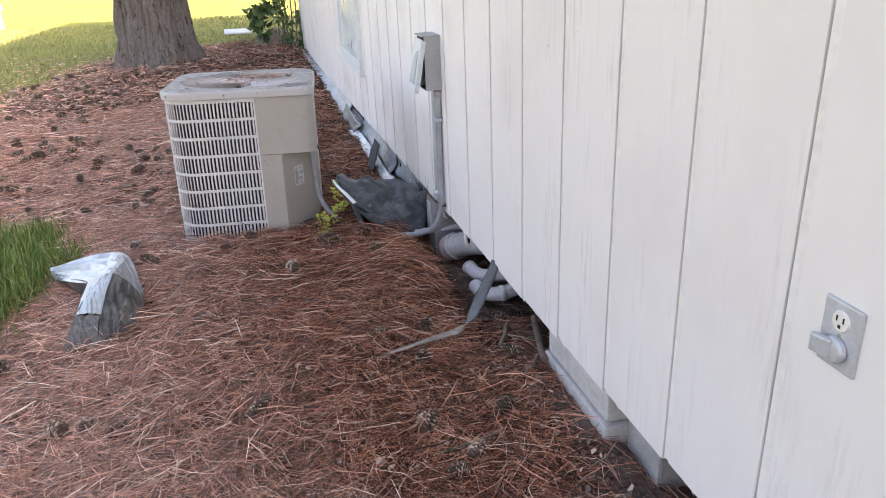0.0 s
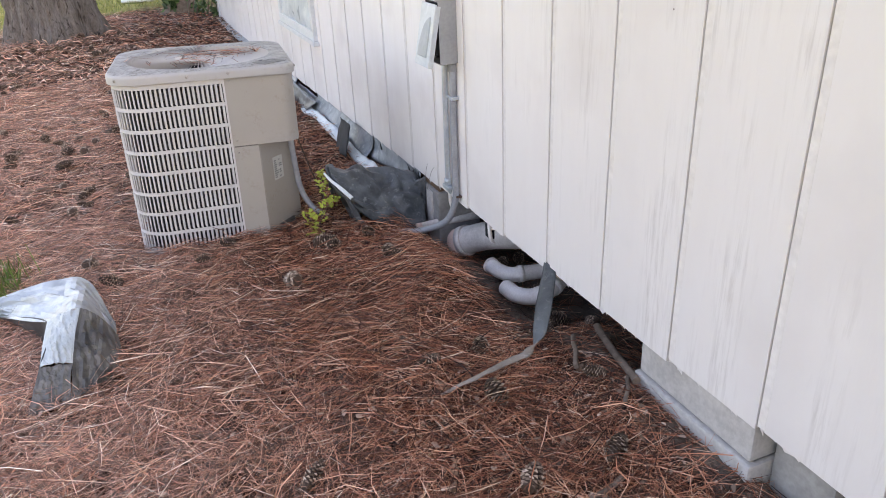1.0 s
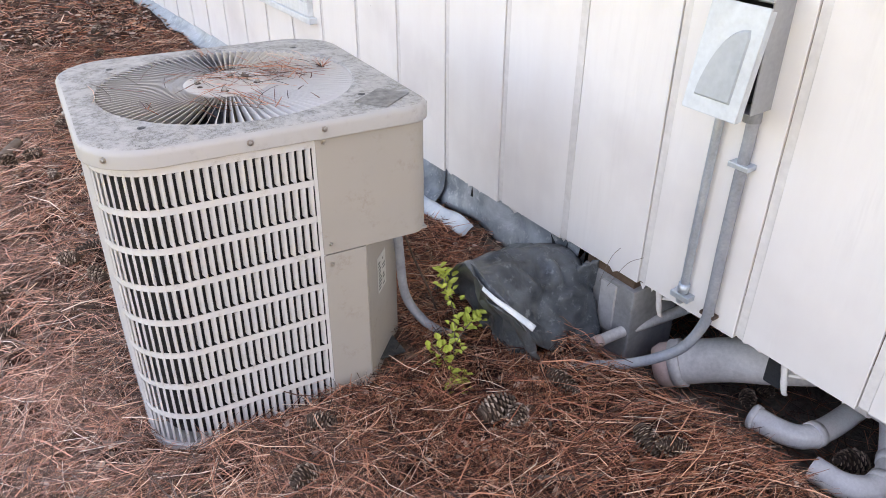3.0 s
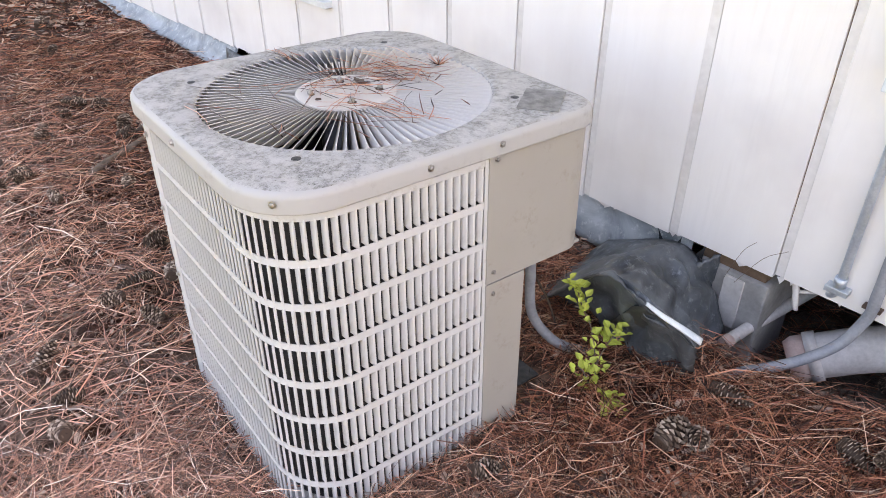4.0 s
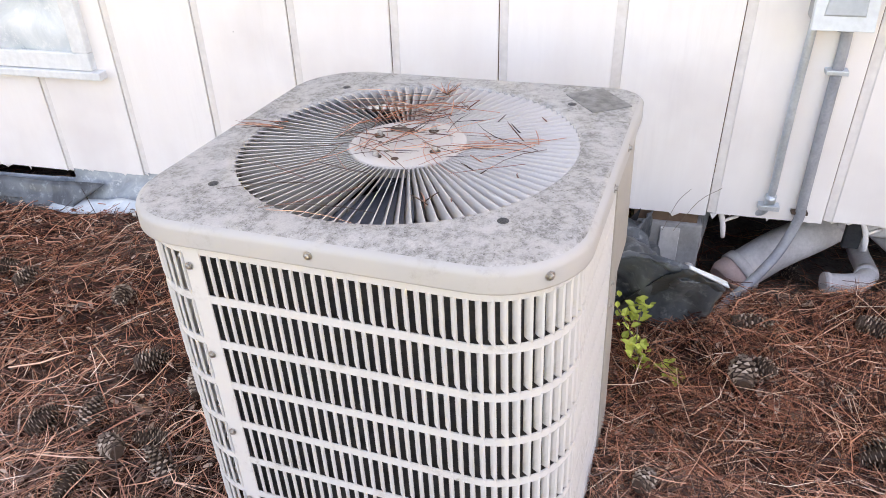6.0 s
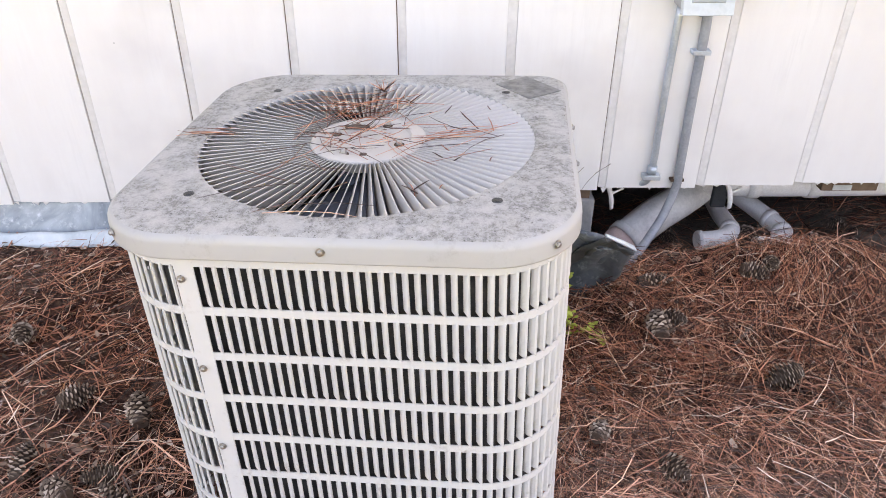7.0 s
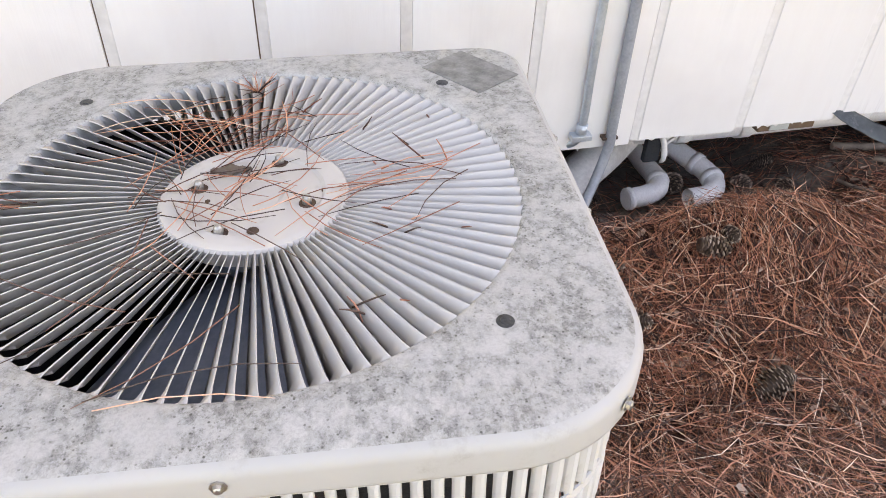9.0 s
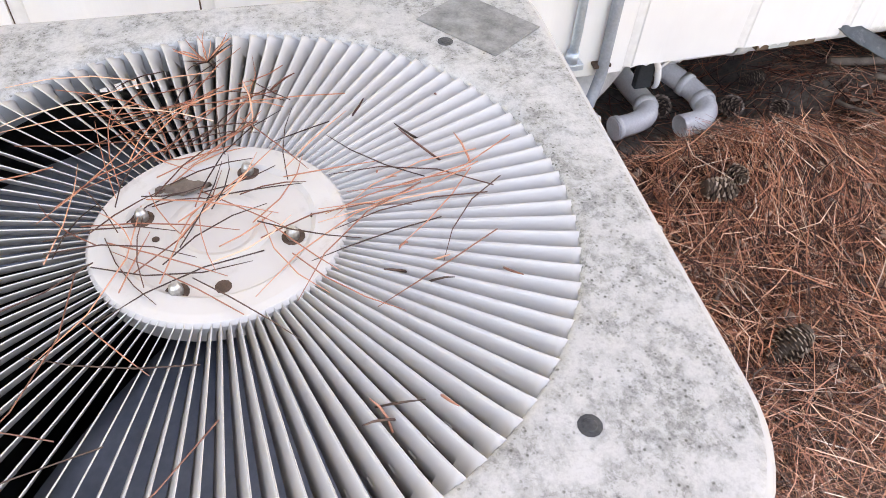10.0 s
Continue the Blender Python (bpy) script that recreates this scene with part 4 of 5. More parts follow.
    for p, n in (((-ra, 0.002, 0.7125), (-1, 0, 0)), ((-0.3225, -0.3225, 0.7125), (-k, -k, 0)), ((-0.3225, 0.3225, 0.7125), (-k, k, 0)), ((-0.056, -ra, 0.7125), (0, -1, 0)), ((0.100, -ra, 0.7145), (0, -1, 0)), ((ra, -ra + 0.06, 0.7145), (1, 0, 0)), ((0.0, ra, 0.7125), (0, 1, 0)), ((ra, 0.0, 0.7125), (1, 0, 0))):
        screw(p, n)
    for z in (0.682, 0.440, 0.388):
        screw((0.098, -a - 0.003, z), (0, -1, 0), 0.0046)
    for z in (0.653, 0.484, 0.314, 0.145):
        screw((-a - 0.002, 0.219, z), (-1, 0, 0), 0.0055)
    part("wire_clamp", box(a - 0.03, a - 0.012, -0.15, -0.12, 0.38, 0.415, 0.003), M_STEEL, ac)
    return ac


ac = build_ac()


def ac_world(x, y, z):
    return AC_POSE @ Vector((x, y, z))


# dead needles on the cover
def build_top_litter():
    bm = bmesh.new()
    local = random.Random(4)

    def needle(p, ang, le, z, tilt=0.0, rad=0.00055):
        d = Vector((math.cos(ang), math.sin(ang), 0))
        s = Vector((-d.y, d.x, 0)) * local.uniform(-0.12, 0.12) * le
        pts = [Vector((*p, z)) + d * le * t + s * (4 * t * (1 - t)) + Vector((0, 0, tilt * le * t + 0.004 * t * (1 - t))) for t in (0, 0.35, 0.7, 1)]
        tube([ac_world(*q) for q in pts], [rad, rad * 1.1, rad, rad * 0.5], 4, bm)

    for k in range(72):
        p = (local.gauss(0.02, 0.055), local.gauss(0.03, 0.05))
        needle(p, local.gauss(-1.2, 0.9), local.uniform(0.05, 0.13), AC_H + local.uniform(0.001, 0.008))
    for k in range(26):
        p = (local.gauss(0.15, 0.04), local.gauss(0.0, 0.06))
        needle(p, local.gauss(1.75, 0.4), local.uniform(0.05, 0.13), AC_H + local.uniform(0.001, 0.008))
    for k in range(14):
        p = (local.gauss(0.02, 0.03), local.gauss(-0.2, 0.03))
        needle(p, local.gauss(1.75, 0.5), local.uniform(0.1, 0.17), AC_H + local.uniform(0.001, 0.006))
    for k in range(18):
        t, rr = local.uniform(-2.9, -0.2), local.uniform(0.12, 0.27)
        needle((rr * math.cos(t), rr * math.sin(t)), local.uniform(0, 6.28), local.uniform(0.02, 0.045), AC_H - 0.01, 0.8, 0.001)
    for k in range(14):
        needle((local.uniform(-0.2, 0.2), local.uniform(-0.05, 0.12)), local.gauss(1.9, 0.5), local.uniform(0.1, 0.18), AC_H + 0.003)
    for k in range(8):
        needle((0.0 + local.gauss(0, 0.01), 0.25 + local.gauss(0, 0.012)), local.gauss(1.55, 0.2), local.uniform(0.05, 0.12), AC_H + 0.004)
    # a starry tuft
    for k in range(22):
        needle((0.236, 0.013), 6.28 * k / 22, local.uniform(0.02, 0.032), AC_H + 0.002, local.uniform(0.2, 1.0))
    needle((-0.29, 0.11), -1.45, 0.17, 0.738)
    needle((-0.30, 0.10), -1.6, 0.14, 0.738)
    tagged(mesh_object("fallen_needles", bm, M_NEEDLE), "reddish dry pine needles scattered over the fan grille", "pine needles", kind="stuff")
    bm = sheet(lambda u, v: ac_world(0.045 + 0.02 * (u - 0.5) * (1 - abs(2 * v - 1)), 0.03 + 0.045 * (v - 0.5), AC_H + 0.003 + 0.004 * wob(u * 9, v * 9, 2)), 5, 10, 0.002)
    tagged(mesh_object("bark_flake", bm, M_LIMB), "grey-brown bark flake lying on the grille hub", "bark flake")


build_top_litter()


# ---- electrics on the wall ----
def build_disconnect():
    ob = thing("disconnect_box", "grey electrical disconnect box with its pale lid hanging open", "electrical box")
    y0, y1, z0, z1 = 3.123, 3.243, 0.744, 0.968
    xo = 0.730
    for a in ((xo, WALL_X - 0.001, y0, y0 + 0.003, z0, z1), (xo, WALL_X - 0.001, y1 - 0.003, y1, z0, z1), (xo, WALL_X - 0.001, y0 + 0.003, y1 - 0.003, z0, z0 + 0.003), (xo - 0.012, WALL_X - 0.001, y0 - 0.004, y1 + 0.004, z1, z1 + 0.004), (WALL_X - 0.006, WALL_X - 0.001, y0 + 0.003, y1 - 0.003, z0 + 0.003, z1)):
        part("housing", box(*a), M_BOX, ob)
    # black block added inside; it stands for the dark gap behind the lid
    part("dark_filler", box(xo + 0.02, WALL_X - 0.008, y0 + 0.012, y1 - 0.012, z0 + 0.015, z1 - 0.02, 0.004), M_BLACK, ob, "black block added for the dark gap behind the lid")
    lid = part("lid", box(-0.006, 0.0, -0.066, 0.066, -0.222, 0.0, 0.002), M_LID, ob, "pale grey lid standing open at the bottom")
    lid.matrix_local = Matrix.Translation((xo - 0.003, (y0 + y1) / 2 + 0.004, z1 - 0.012)) @ pose(0, 0, 0, 0, 11, 0)
    for y, s in ((-0.066, 1), (0.063, 1)):
        part("flange", box(0.0, 0.014, y, y + 0.003, -0.218, -0.005), M_LID, lid)
    part("flange", box(0.0, 0.012, -0.063, 0.063, -0.222, -0.219), M_LID, lid)
    bm = bmesh.new()
    pts = [(-0.042, -0.19)] + [(0.045 - 0.083 * (i / 12) ** 1.6 * 1.0, -0.19 + 0.145 * math.sin(radians(90 * i / 12))) for i in range(13)] + [(-0.042, -0.06)]
    lo = [bm.verts.new((-0.0062, y, z)) for y, z in pts]
    hi = [bm.verts.new((-0.010, y * 0.93, -0.13 + (z + 0.13) * 0.94)) for y, z in pts]
    bm.faces.new(hi)
    for i in range(len(pts)):
        bm.faces.new((lo[i], lo[(i + 1) % len(pts)], hi[(i + 1) % len(pts)], hi[i]))
    bmesh.ops.recalc_face_normals(bm, faces=bm.faces)
    part("emboss", bm, M_LIDDARK, lid, "raised rounded panel")

    c = thing("conduit", "galvanised thin conduit running down the siding", "conduit")
    part("pipe", tube(smooth_path([(0.787, 3.226, 0.737), (0.786, 3.229, 0.565), (0.785, 3.230, 0.387), (0.784, 3.230, 0.269), (0.795, 3.240, 0.204), (0.842, 3.279, 0.172)], 6), 0.0105, 14), M_EMT, c)
    part("strap", box(0.770, 0.799, 3.204, 3.258, 0.2180, 0.2330, 0.002), M_EMT, c)
    part("coupling", tube([(0.784, 3.230, 0.261), (0.784, 3.231, 0.237)], 0.0145, 12), M_EMT, c)

    f = thing("flexible_conduit", "grey plastic conduit running from the box into the straw", "conduit")
    pts = [(0.789, 3.150, 0.739), (0.787, 3.148, 0.665), (0.785, 3.149, 0.586), (0.783, 3.149, 0.419), (0.782, 3.148, 0.251), (0.778, 3.150, 0.190), (0.757, 3.180, 0.105), (0.705, 3.228, 0.058), (0.645, 3.276, 0.036), (0.586, 3.318, 0.030), (0.530, 3.360, 0.005), (0.470, 3.420, -0.05)]
    part("pipe", tube(smooth_path(pts, 7), 0.0135, 14), M_CONDUIT, f)
    part("connector", tube([(0.791, 3.155, 0.742), (0.789, 3.153, 0.710)], 0.019, 14), M_CONDUIT, f)
    part("strap", box(0.7695, 0.8045, 3.1245, 3.1755, 0.6059, 0.6179, 0.002), M_EMT, f)
    part("strap", box(0.777, 0.799, 3.128, 3.170, 0.2100, 0.2180, 0.002), M_RUST, f)

    h = thing("cable_whip", "grey flexible cable hose leaving the unit for the ground", "cable")
    p0 = ac_world(0.322, -0.215, 0.40)
    part("hose", tube(smooth_path([p0, p0 + Vector((0.002, -0.008, -0.10)), (0.279, 3.734, 0.140), (0.313, 3.694, 0.061), (0.360, 3.661, 0.021), (0.412, 3.628, -0.004), (0.478, 3.583, -0.049)], 7), 0.0125, 12), M_CONDUIT, h)
    w = thing("thin_wire", "thin brown control wire beside the unit", "wire")
    part("strand", tube(smooth_path([ac_world(0.34, -0.13, 0.44), (0.343, 3.799, 0.216), (0.366, 3.754, 0.118), (0.385, 3.729, 0.019), (0.392, 3.717, -0.030)], 5), 0.003, 6), M_RUST, w)


build_disconnect()


def build_outlet():
    ob = thing("outlet", "grey steel outlet plate with one lid hanging open", "outlet")
    y0, y1, z0, z1, x = 0.781, 0.855, 0.731, 0.840, WALL_X
    part("plate", box(x - 0.006, x + 0.002, y0, y1, z0, z1, 0.003), M_PLATE, ob)
    for zc in (0.811,):
        part("socket", lathe([(0, 0.003), (0.0155, 0.003), (0.017, 0.0), (0.017, -0.002)], 20), M_IVORY, ob, "ivory socket face").matrix_local = Matrix.Translation((x - 0.006, 0.818, zc)) @ pose(0, 0, 0, 0, -90, 0)
        for dy in (-0.0065, 0.0065):
            part("slot", box(x - 0.0098, x - 0.0085, 0.818 + dy - 0.0012, 0.818 + dy + 0.0012, zc - 0.001, zc + 0.008), M_BLACK, ob)
        part("slot", box(x - 0.0098, x - 0.0085, 0.8155, 0.8205, zc - 0.011, zc - 0.006), M_BLACK, ob)
    lid = part("lid", lathe([(0, 0.012), (0.017, 0.010), (0.0205, 0.006), (0.0215, 0), (0.017, 0), (0, 0.004)], 22), M_PLATE, ob, "round steel cover over the lower socket")
    lid.matrix_local = Matrix.Translation((x - 0.008, 0.818, 0.764)) @ pose(0, 0, 0, 0, -90, 0)
    arm = part("hinge_bracket", box(-0.010, 0.0, -0.003, 0.032, -0.013, 0.018, 0.004), M_PLATE, ob)
    arm.matrix_local = Matrix.Translation((x - 0.012, 0.821, 0.764)) @ pose(0, 0, 0, 0, 0, 15)
    part("screw", lathe([(0.003, 0), (0.003, 0.001), (0, 0.0015)], 8), M_STEEL, ob).matrix_local = Matrix.Translation((x - 0.006, 0.818, 0.787)) @ pose(0, 0, 0, 0, -90, 0)


build_outlet()


# ---- under the house ----
def pipe_thing(points, rad, label, collars=(), mat=None, mouth=None):
    ob = thing("drain_pipe", label, "pipe")
    path = smooth_path(points, 7)
    part("pipe", tube(path, rad, 20, None, True, rad * 0.14), mat or M_PVC, ob)
    for i, w in collars:
        p, q = path[i], path[min(i + 1, len(path) - 1)]
        d = (q - p).normalized()
        part("collar", tube([p - d * w / 2, p + d * w / 2], rad * 1.12, 20), mat or M_PVC, ob)
    return ob


def build_crawl_space():
    pipe_thing([(0.862, 3.016, -0.055), (0.872, 2.946, -0.055), (0.896, 2.898, -0.053), (0.950, 2.880, -0.052), (1.060, 2.877, -0.060), (1.239, 2.874, -0.049)], 0.030, "dirty white elbowed drain pipe", ((19, 0.022), (1, 0.014)))
    pipe_thing([(0.836, 2.828, -0.060), (0.844, 2.762, -0.060), (0.884, 2.716, -0.058), (0.948, 2.711, -0.052), (1.030, 2.746, -0.040), (1.161, 2.820, -0.017)], 0.031, "dirty white curved drain pipe", ((18, 0.022), (25, 0.022)))
    pipe_thing([(0.841, 3.284, -0.065), (0.874, 3.234, -0.037), (0.925, 3.149, 0.006), (0.984, 3.048, 0.039), (1.049, 2.957, 0.072), (1.140, 2.856, 0.131)], 0.060, "thick dusty grey drain pipe with a broken pink mouth", ((5, 0.03),), M_PVC_OLD)
    pipe_thing([(1.005, 2.986, 0.090), (0.990, 2.817, 0.092), (0.985, 2.618, 0.094), (0.985, 2.370, 0.096), (0.985, 2.072, 0.098)], 0.043, "long whitish pipe running under the house", ((7, 0.04), (14, 0.04)), M_PVC)
    ob = thing("broken_pipe_mouth", "pinkish broken pipe end", "pipe end")
    part("rim", tube([(0.862, 3.252, -0.047), (0.841, 3.284, -0.065), (0.830, 3.299, -0.073)], [0.0625, 0.0625, 0.052], 20), M_PINK, ob)
    ob = thing("thin_pipe", "thin tan pipe resting on the straw", "pipe")
    part("pipe", tube(smooth_path([(0.712, 3.425, -0.020), (0.80, 3.410, -0.010), (0.95, 3.380, 0.0), (1.20, 3.33, 0.02)], 4), 0.0165, 14, None, True, 0.003), M_PVC_OLD, ob)
    part("torn_sleeve", tube([(0.706, 3.426, -0.021), (0.730, 3.422, -0.018)], 0.0185, 12), M_PINK, ob)
    # brackets that hang below the siding
    for y, mat in ((3.335, M_PVC), (2.955, M_PVC)):
        ob = thing("pipe_hanger", "broken white pipe strap under the siding edge", "bracket")
        pts = [(0.85, y + 0.02, 0.190), (0.835, y, 0.145), (0.835, y - 0.01, 0.095), (0.85, y - 0.012, 0.075)]
        part("strap", tube(smooth_path(pts, 4), [0.004, 0.006, 0.008, 0.009, 0.009, 0.008, 0.009, 0.008, 0.007, 0.007, 0.006, 0.005, 0.004], 6), mat, ob)
        part("arm", tube([(0.838, y, 0.135), (0.86, y - 0.045, 0.145)], 0.005, 6), mat, ob)
    ob = thing("dark_bracket", "black plastic bracket below the siding", "bracket")
    part("tab", box(0.838, 0.858, 2.958, 3.003, 0.085, 0.186, 0.004), M_BLACK, ob)
    # piers and wood
    ob = thing("pier", "grey concrete pier with a wooden shim on top", "pier")
    part("block", box(0.800, 1.000, 3.3876, 3.5876, -0.1555, 0.1345, 0.008), M_OLDBLOCK, ob)
    part("face_plate", box(0.7915, 0.8035, 3.4494, 3.5044, -0.0339, 0.1211, 0.002), M_CONCRETE, ob, "pale mortar strip")
    part("shim", box(0.8133, 0.9833, 3.4040, 3.5840, 0.1329, 0.1919, 0.003), M_WOOD, ob, "brown wooden shim")
    ob = thing("foundation_block", "pale painted concrete block below the siding", "block")
    for y0, y1, z0, z1 in ((1.585, 2.005, 0.082, 0.205), (1.575, 2.015, -0.10, 0.079)):
        bm = box(WALL_X + 0.034 if z0 > 0 else WALL_X + 0.022, WALL_X + 0.22, y0, y1, z0, z1, 0.008)
        for v in bm.verts:
            v.co += Vector((wob(v.co.x * 9, v.co.y * 9, v.co.z * 9), wob(v.co.y * 9, 4, v.co.z * 9), 0)) * 0.004
        part("block", bm, M_CONCRETE, ob)
    part("sill", box(WALL_X + 0.02, WALL_X + 0.20, 1.0, 2.25, 0.209, 0.228, 0.002), M_WOOD, ob, "grey weathered sill edge")
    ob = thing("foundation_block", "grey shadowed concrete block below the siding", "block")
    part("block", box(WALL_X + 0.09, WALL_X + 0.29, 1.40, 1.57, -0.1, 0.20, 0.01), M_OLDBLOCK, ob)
    ob = thing("rim_board", "brown wooden board with a white tag below the siding", "board")
    part("plank", box(0.862, 0.902, 2.470, 2.650, 0.132, 0.205, 0.003), M_WOOD, ob)
    part("tag", box(0.8592, 0.8618, 2.555, 2.615, 0.136, 0.154), M_LABEL, ob, "white paper tag")


build_crawl_space()


# ---- sheeting along the foot of the wall ----
def build_sheeting():
    def skirt(y0, y1, flare, mat, label, seed, top=0.0, reach=1.0):
        ob = thing("skirting_sheet", label, "plastic skirting")

        def fn(u, v):
            y = y0 + (y1 - y0) * u
            z = (bottom_z(y) + 0.012 - top) * (1 - v * reach) + 0.012 * v * reach + gh(0.75, y) * v
            x = WALL_X + 0.012 - flare * v ** 1.6 + 0.016 * wob(y * 4, v * 3, seed) * (0.3 + v) + 0.006 * wob(y * 17, v * 9, seed + 2)
            return (x, y, z + 0.006 * wob(y * 6, v * 2, seed + 5) * v)

        part("film", sheet(fn, max(10, int((y1 - y0) * 22)), 9), mat, ob)
        return ob

    skirt(4.30, 5.50, 0.06, M_SKIRT, "silvery plastic skirting along the wall foot", 1)
    skirt(6.10, 10.0, 0.08, M_SKIRT, "silvery blue plastic skirting along the wall foot", 4)
    skirt(5.46, 6.14, 0.03, M_SKIRT, "silvery skirting sagging below the siding", 9, 0.05)
    skirt(3.62, 4.34, 0.02, M_SKIRT, "dusty silver skirting below the siding", 12)
    # milky lower fold of the skirting on the straw
    ob = thing("skirting_hem", "milky white plastic hem lying on the straw", "plastic skirting")

    def hem(u, v):
        y = 4.05 + 1.5 * u
        w = 0.045 + 0.02 * wob(y * 3, 1, 5)
        return (0.745 - 0.012 * wob(y * 1.4, 2, 2) - w * v, y, gh(0.70, y) + 0.030 * (1 - v) + 0.012 + 0.008 * wob(y * 12, v * 4, 3))

    part("film", sheet(hem, 60, 4), M_WHITE_SHEET, ob)
    # green-grey sagging piece beyond the unit
    ob = thing("sagging_sheet", "grey-green rigid sheet leaning below the siding", "plastic sheet")

    def lean(u, v):
        y = 5.35 + 0.78 * u
        return (0.76 - 0.06 * v + 0.01 * wob(y * 6, v * 4, 7), y - (0.12 * v) * (u - 0.6) * 2, 0.098 - 0.095 * v + 0.012 * u - 0.012 * math.sin(u * 3.14))

    part("film", sheet(lean, 24, 6), M_BARRIER, ob)
    # black strip folded out of the skirting
    ob = thing("black_strip", "torn black plastic strip hanging from the siding", "plastic strip")
    part("film", sheet(lambda u, v: (0.738 - 0.08 * v + 0.012 * wob(u * 3, v * 3, 5), 4.50 + 0.19 * u - 0.14 * v + 0.015 * wob(v * 5, u, 1), 0.165 - 0.135 * v), 6, 14), M_BLACK, ob)
    # the large crumpled black sheet between wall and unit
    ob = thing("crumpled_sheeting", "crumpled dusty black plastic sheet slumped against the wall", "plastic sheet")

    near = smooth_path([(0.392, 3.365, 0.202), (0.484, 3.400, 0.085), (0.610, 3.425, -0.005), (0.765, 3.450, -0.035)], 10)
    mid = smooth_path([(0.352, 3.485, 0.285), (0.470, 3.505, 0.180), (0.620, 3.500, 0.115), (0.780, 3.520, 0.075)], 10)
    far = smooth_path([(0.380, 3.625, 0.264), (0.520, 3.640, 0.238), (0.650, 3.640, 0.205), (0.790, 3.640, 0.158)], 10)
    beyond = smooth_path([(0.437, 3.846, 0.025), (0.537, 3.882, 0.030), (0.646, 3.878, 0.040), (0.790, 3.874, 0.060)], 10)
    rows = (near, mid, far, beyond)

    def slump(u, v):
        # u runs from the free edge to the wall, v from the near edge over the ridge to the far side
        i = min(30, int(round(u * 30)))
        p = smooth_path([row[i] for row in rows], 12)[min(36, int(round(v * 36)))]
        k = wob(u * 4, v * 6, 11) * 0.030 + wob(u * 9, v * 13, 3) * 0.022 - abs(wob(u * 6 + v * 3, v * 4, 17)) * 0.04
        k *= min(1, 6 * v + 0.1) * min(1, 5 * (1 - u) + 0.12)
        return (p.x, p.y - k * 0.5, p.z + k)

    part("film", sheet(slump, 30, 36), M_BARRIER, ob)
    part("side_flap", sheet(lambda u, v: (0.806 - 0.055 * u - 0.02 * v, 3.53 + 0.04 * u + 0.012 * wob(u * 7, v * 7, 4), 0.170 - 0.19 * v - 0.03 * u), 8, 14), M_BARRIER, ob)

    rim = smooth_path([(0.392, 3.365, 0.202), (0.352, 3.485, 0.285), (0.380, 3.625, 0.264), (0.437, 3.846, 0.030)], 10)

    def curtain(u, v):
        p = rim[min(len(rim) - 1, int(round(u * (len(rim) - 1))))]
        k = wob(u * 7, v * 3, 21) * 0.035 + wob(u * 15, v * 6, 8) * 0.012
        return (p.x + 0.012 + (0.11 * v + k) * min(1, 3 * v), p.y + 0.03 * v + k * 0.4 * v, p.z - 0.004 - (p.z + 0.03) * v)

    part("side_curtain", sheet(curtain, 30, 14), M_BARRIER, ob)

    # the fold below the lip is darker than the rest of the sheet
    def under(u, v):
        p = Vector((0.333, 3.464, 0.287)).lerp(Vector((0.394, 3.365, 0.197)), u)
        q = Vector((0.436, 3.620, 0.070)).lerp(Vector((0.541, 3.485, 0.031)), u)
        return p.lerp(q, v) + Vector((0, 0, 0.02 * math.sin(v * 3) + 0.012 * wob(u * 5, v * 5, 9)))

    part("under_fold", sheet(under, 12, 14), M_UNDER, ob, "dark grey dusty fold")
    # its pale torn lip
    path = smooth_path([(0.326, 3.460, 0.288), (0.341, 3.428, 0.265), (0.368, 3.396, 0.236), (0.402, 3.355, 0.197)], 8)
    ob = thing("torn_lip", "pale torn plastic edge above the straw", "plastic strip")

    def lip(u, v):
        p = path[min(len(path) - 1, int(round(u * (len(path) - 1))))]
        w = 0.006 + 0.010 * u
        return (p.x + w * v, p.y + w * 0.3 * v, p.z + 0.004 + 0.006 * v)

    part("film", sheet(lip, len(path) - 1, 3, 0.004), M_WHITE_SHEET, ob)
    # dangling strip near the pipes
    ob = thing("dangling_strip", "dark plastic strip hanging from the siding onto the straw", "plastic strip")
    path2 = smooth_path([(0.809, 2.462, 0.220), (0.772, 2.408, 0.193), (0.705, 2.320, 0.161), (0.632, 2.227, 0.120), (0.582, 2.194, 0.102), (0.507, 2.187, 0.094), (0.408, 2.171, 0.087), (0.288, 2.168, 0.064)], 7)

    def dangle(u, v):
        f = min(max(u, 0), 1) * (len(path2) - 1)
        i = min(int(f), len(path2) - 2)
        p = path2[i].lerp(path2[i + 1], f - i)
        w = 0.068 * (0.75 + 0.25 * math.sin(u * 5.0)) * (1 - 0.5 * max(0, (u - 0.3) / 0.3)) if u < 0.6 else 0.040 * (1.15 - u * 0.9)
        f = min(1, max(0, (u - 0.4) * 6))
        d = Vector((0.30, -0.88, 0.20)).lerp(Vector((0.12, 0.75, 0.45)), f) * w * (v - 0.5)
        return p + d + Vector((0, 0, 0.004 * wob(u * 20, v, 3)))

    part("film", sheet(lambda u, v: dangle(u * 0.48, v), 24, 4, 0.0025), M_STRIP, ob)
    part("tail", sheet(lambda u, v: dangle(0.47 + u * 0.53, v), 26, 4, 0.0025), M_TAIL, ob, "faded tan torn tail")


build_sheeting()


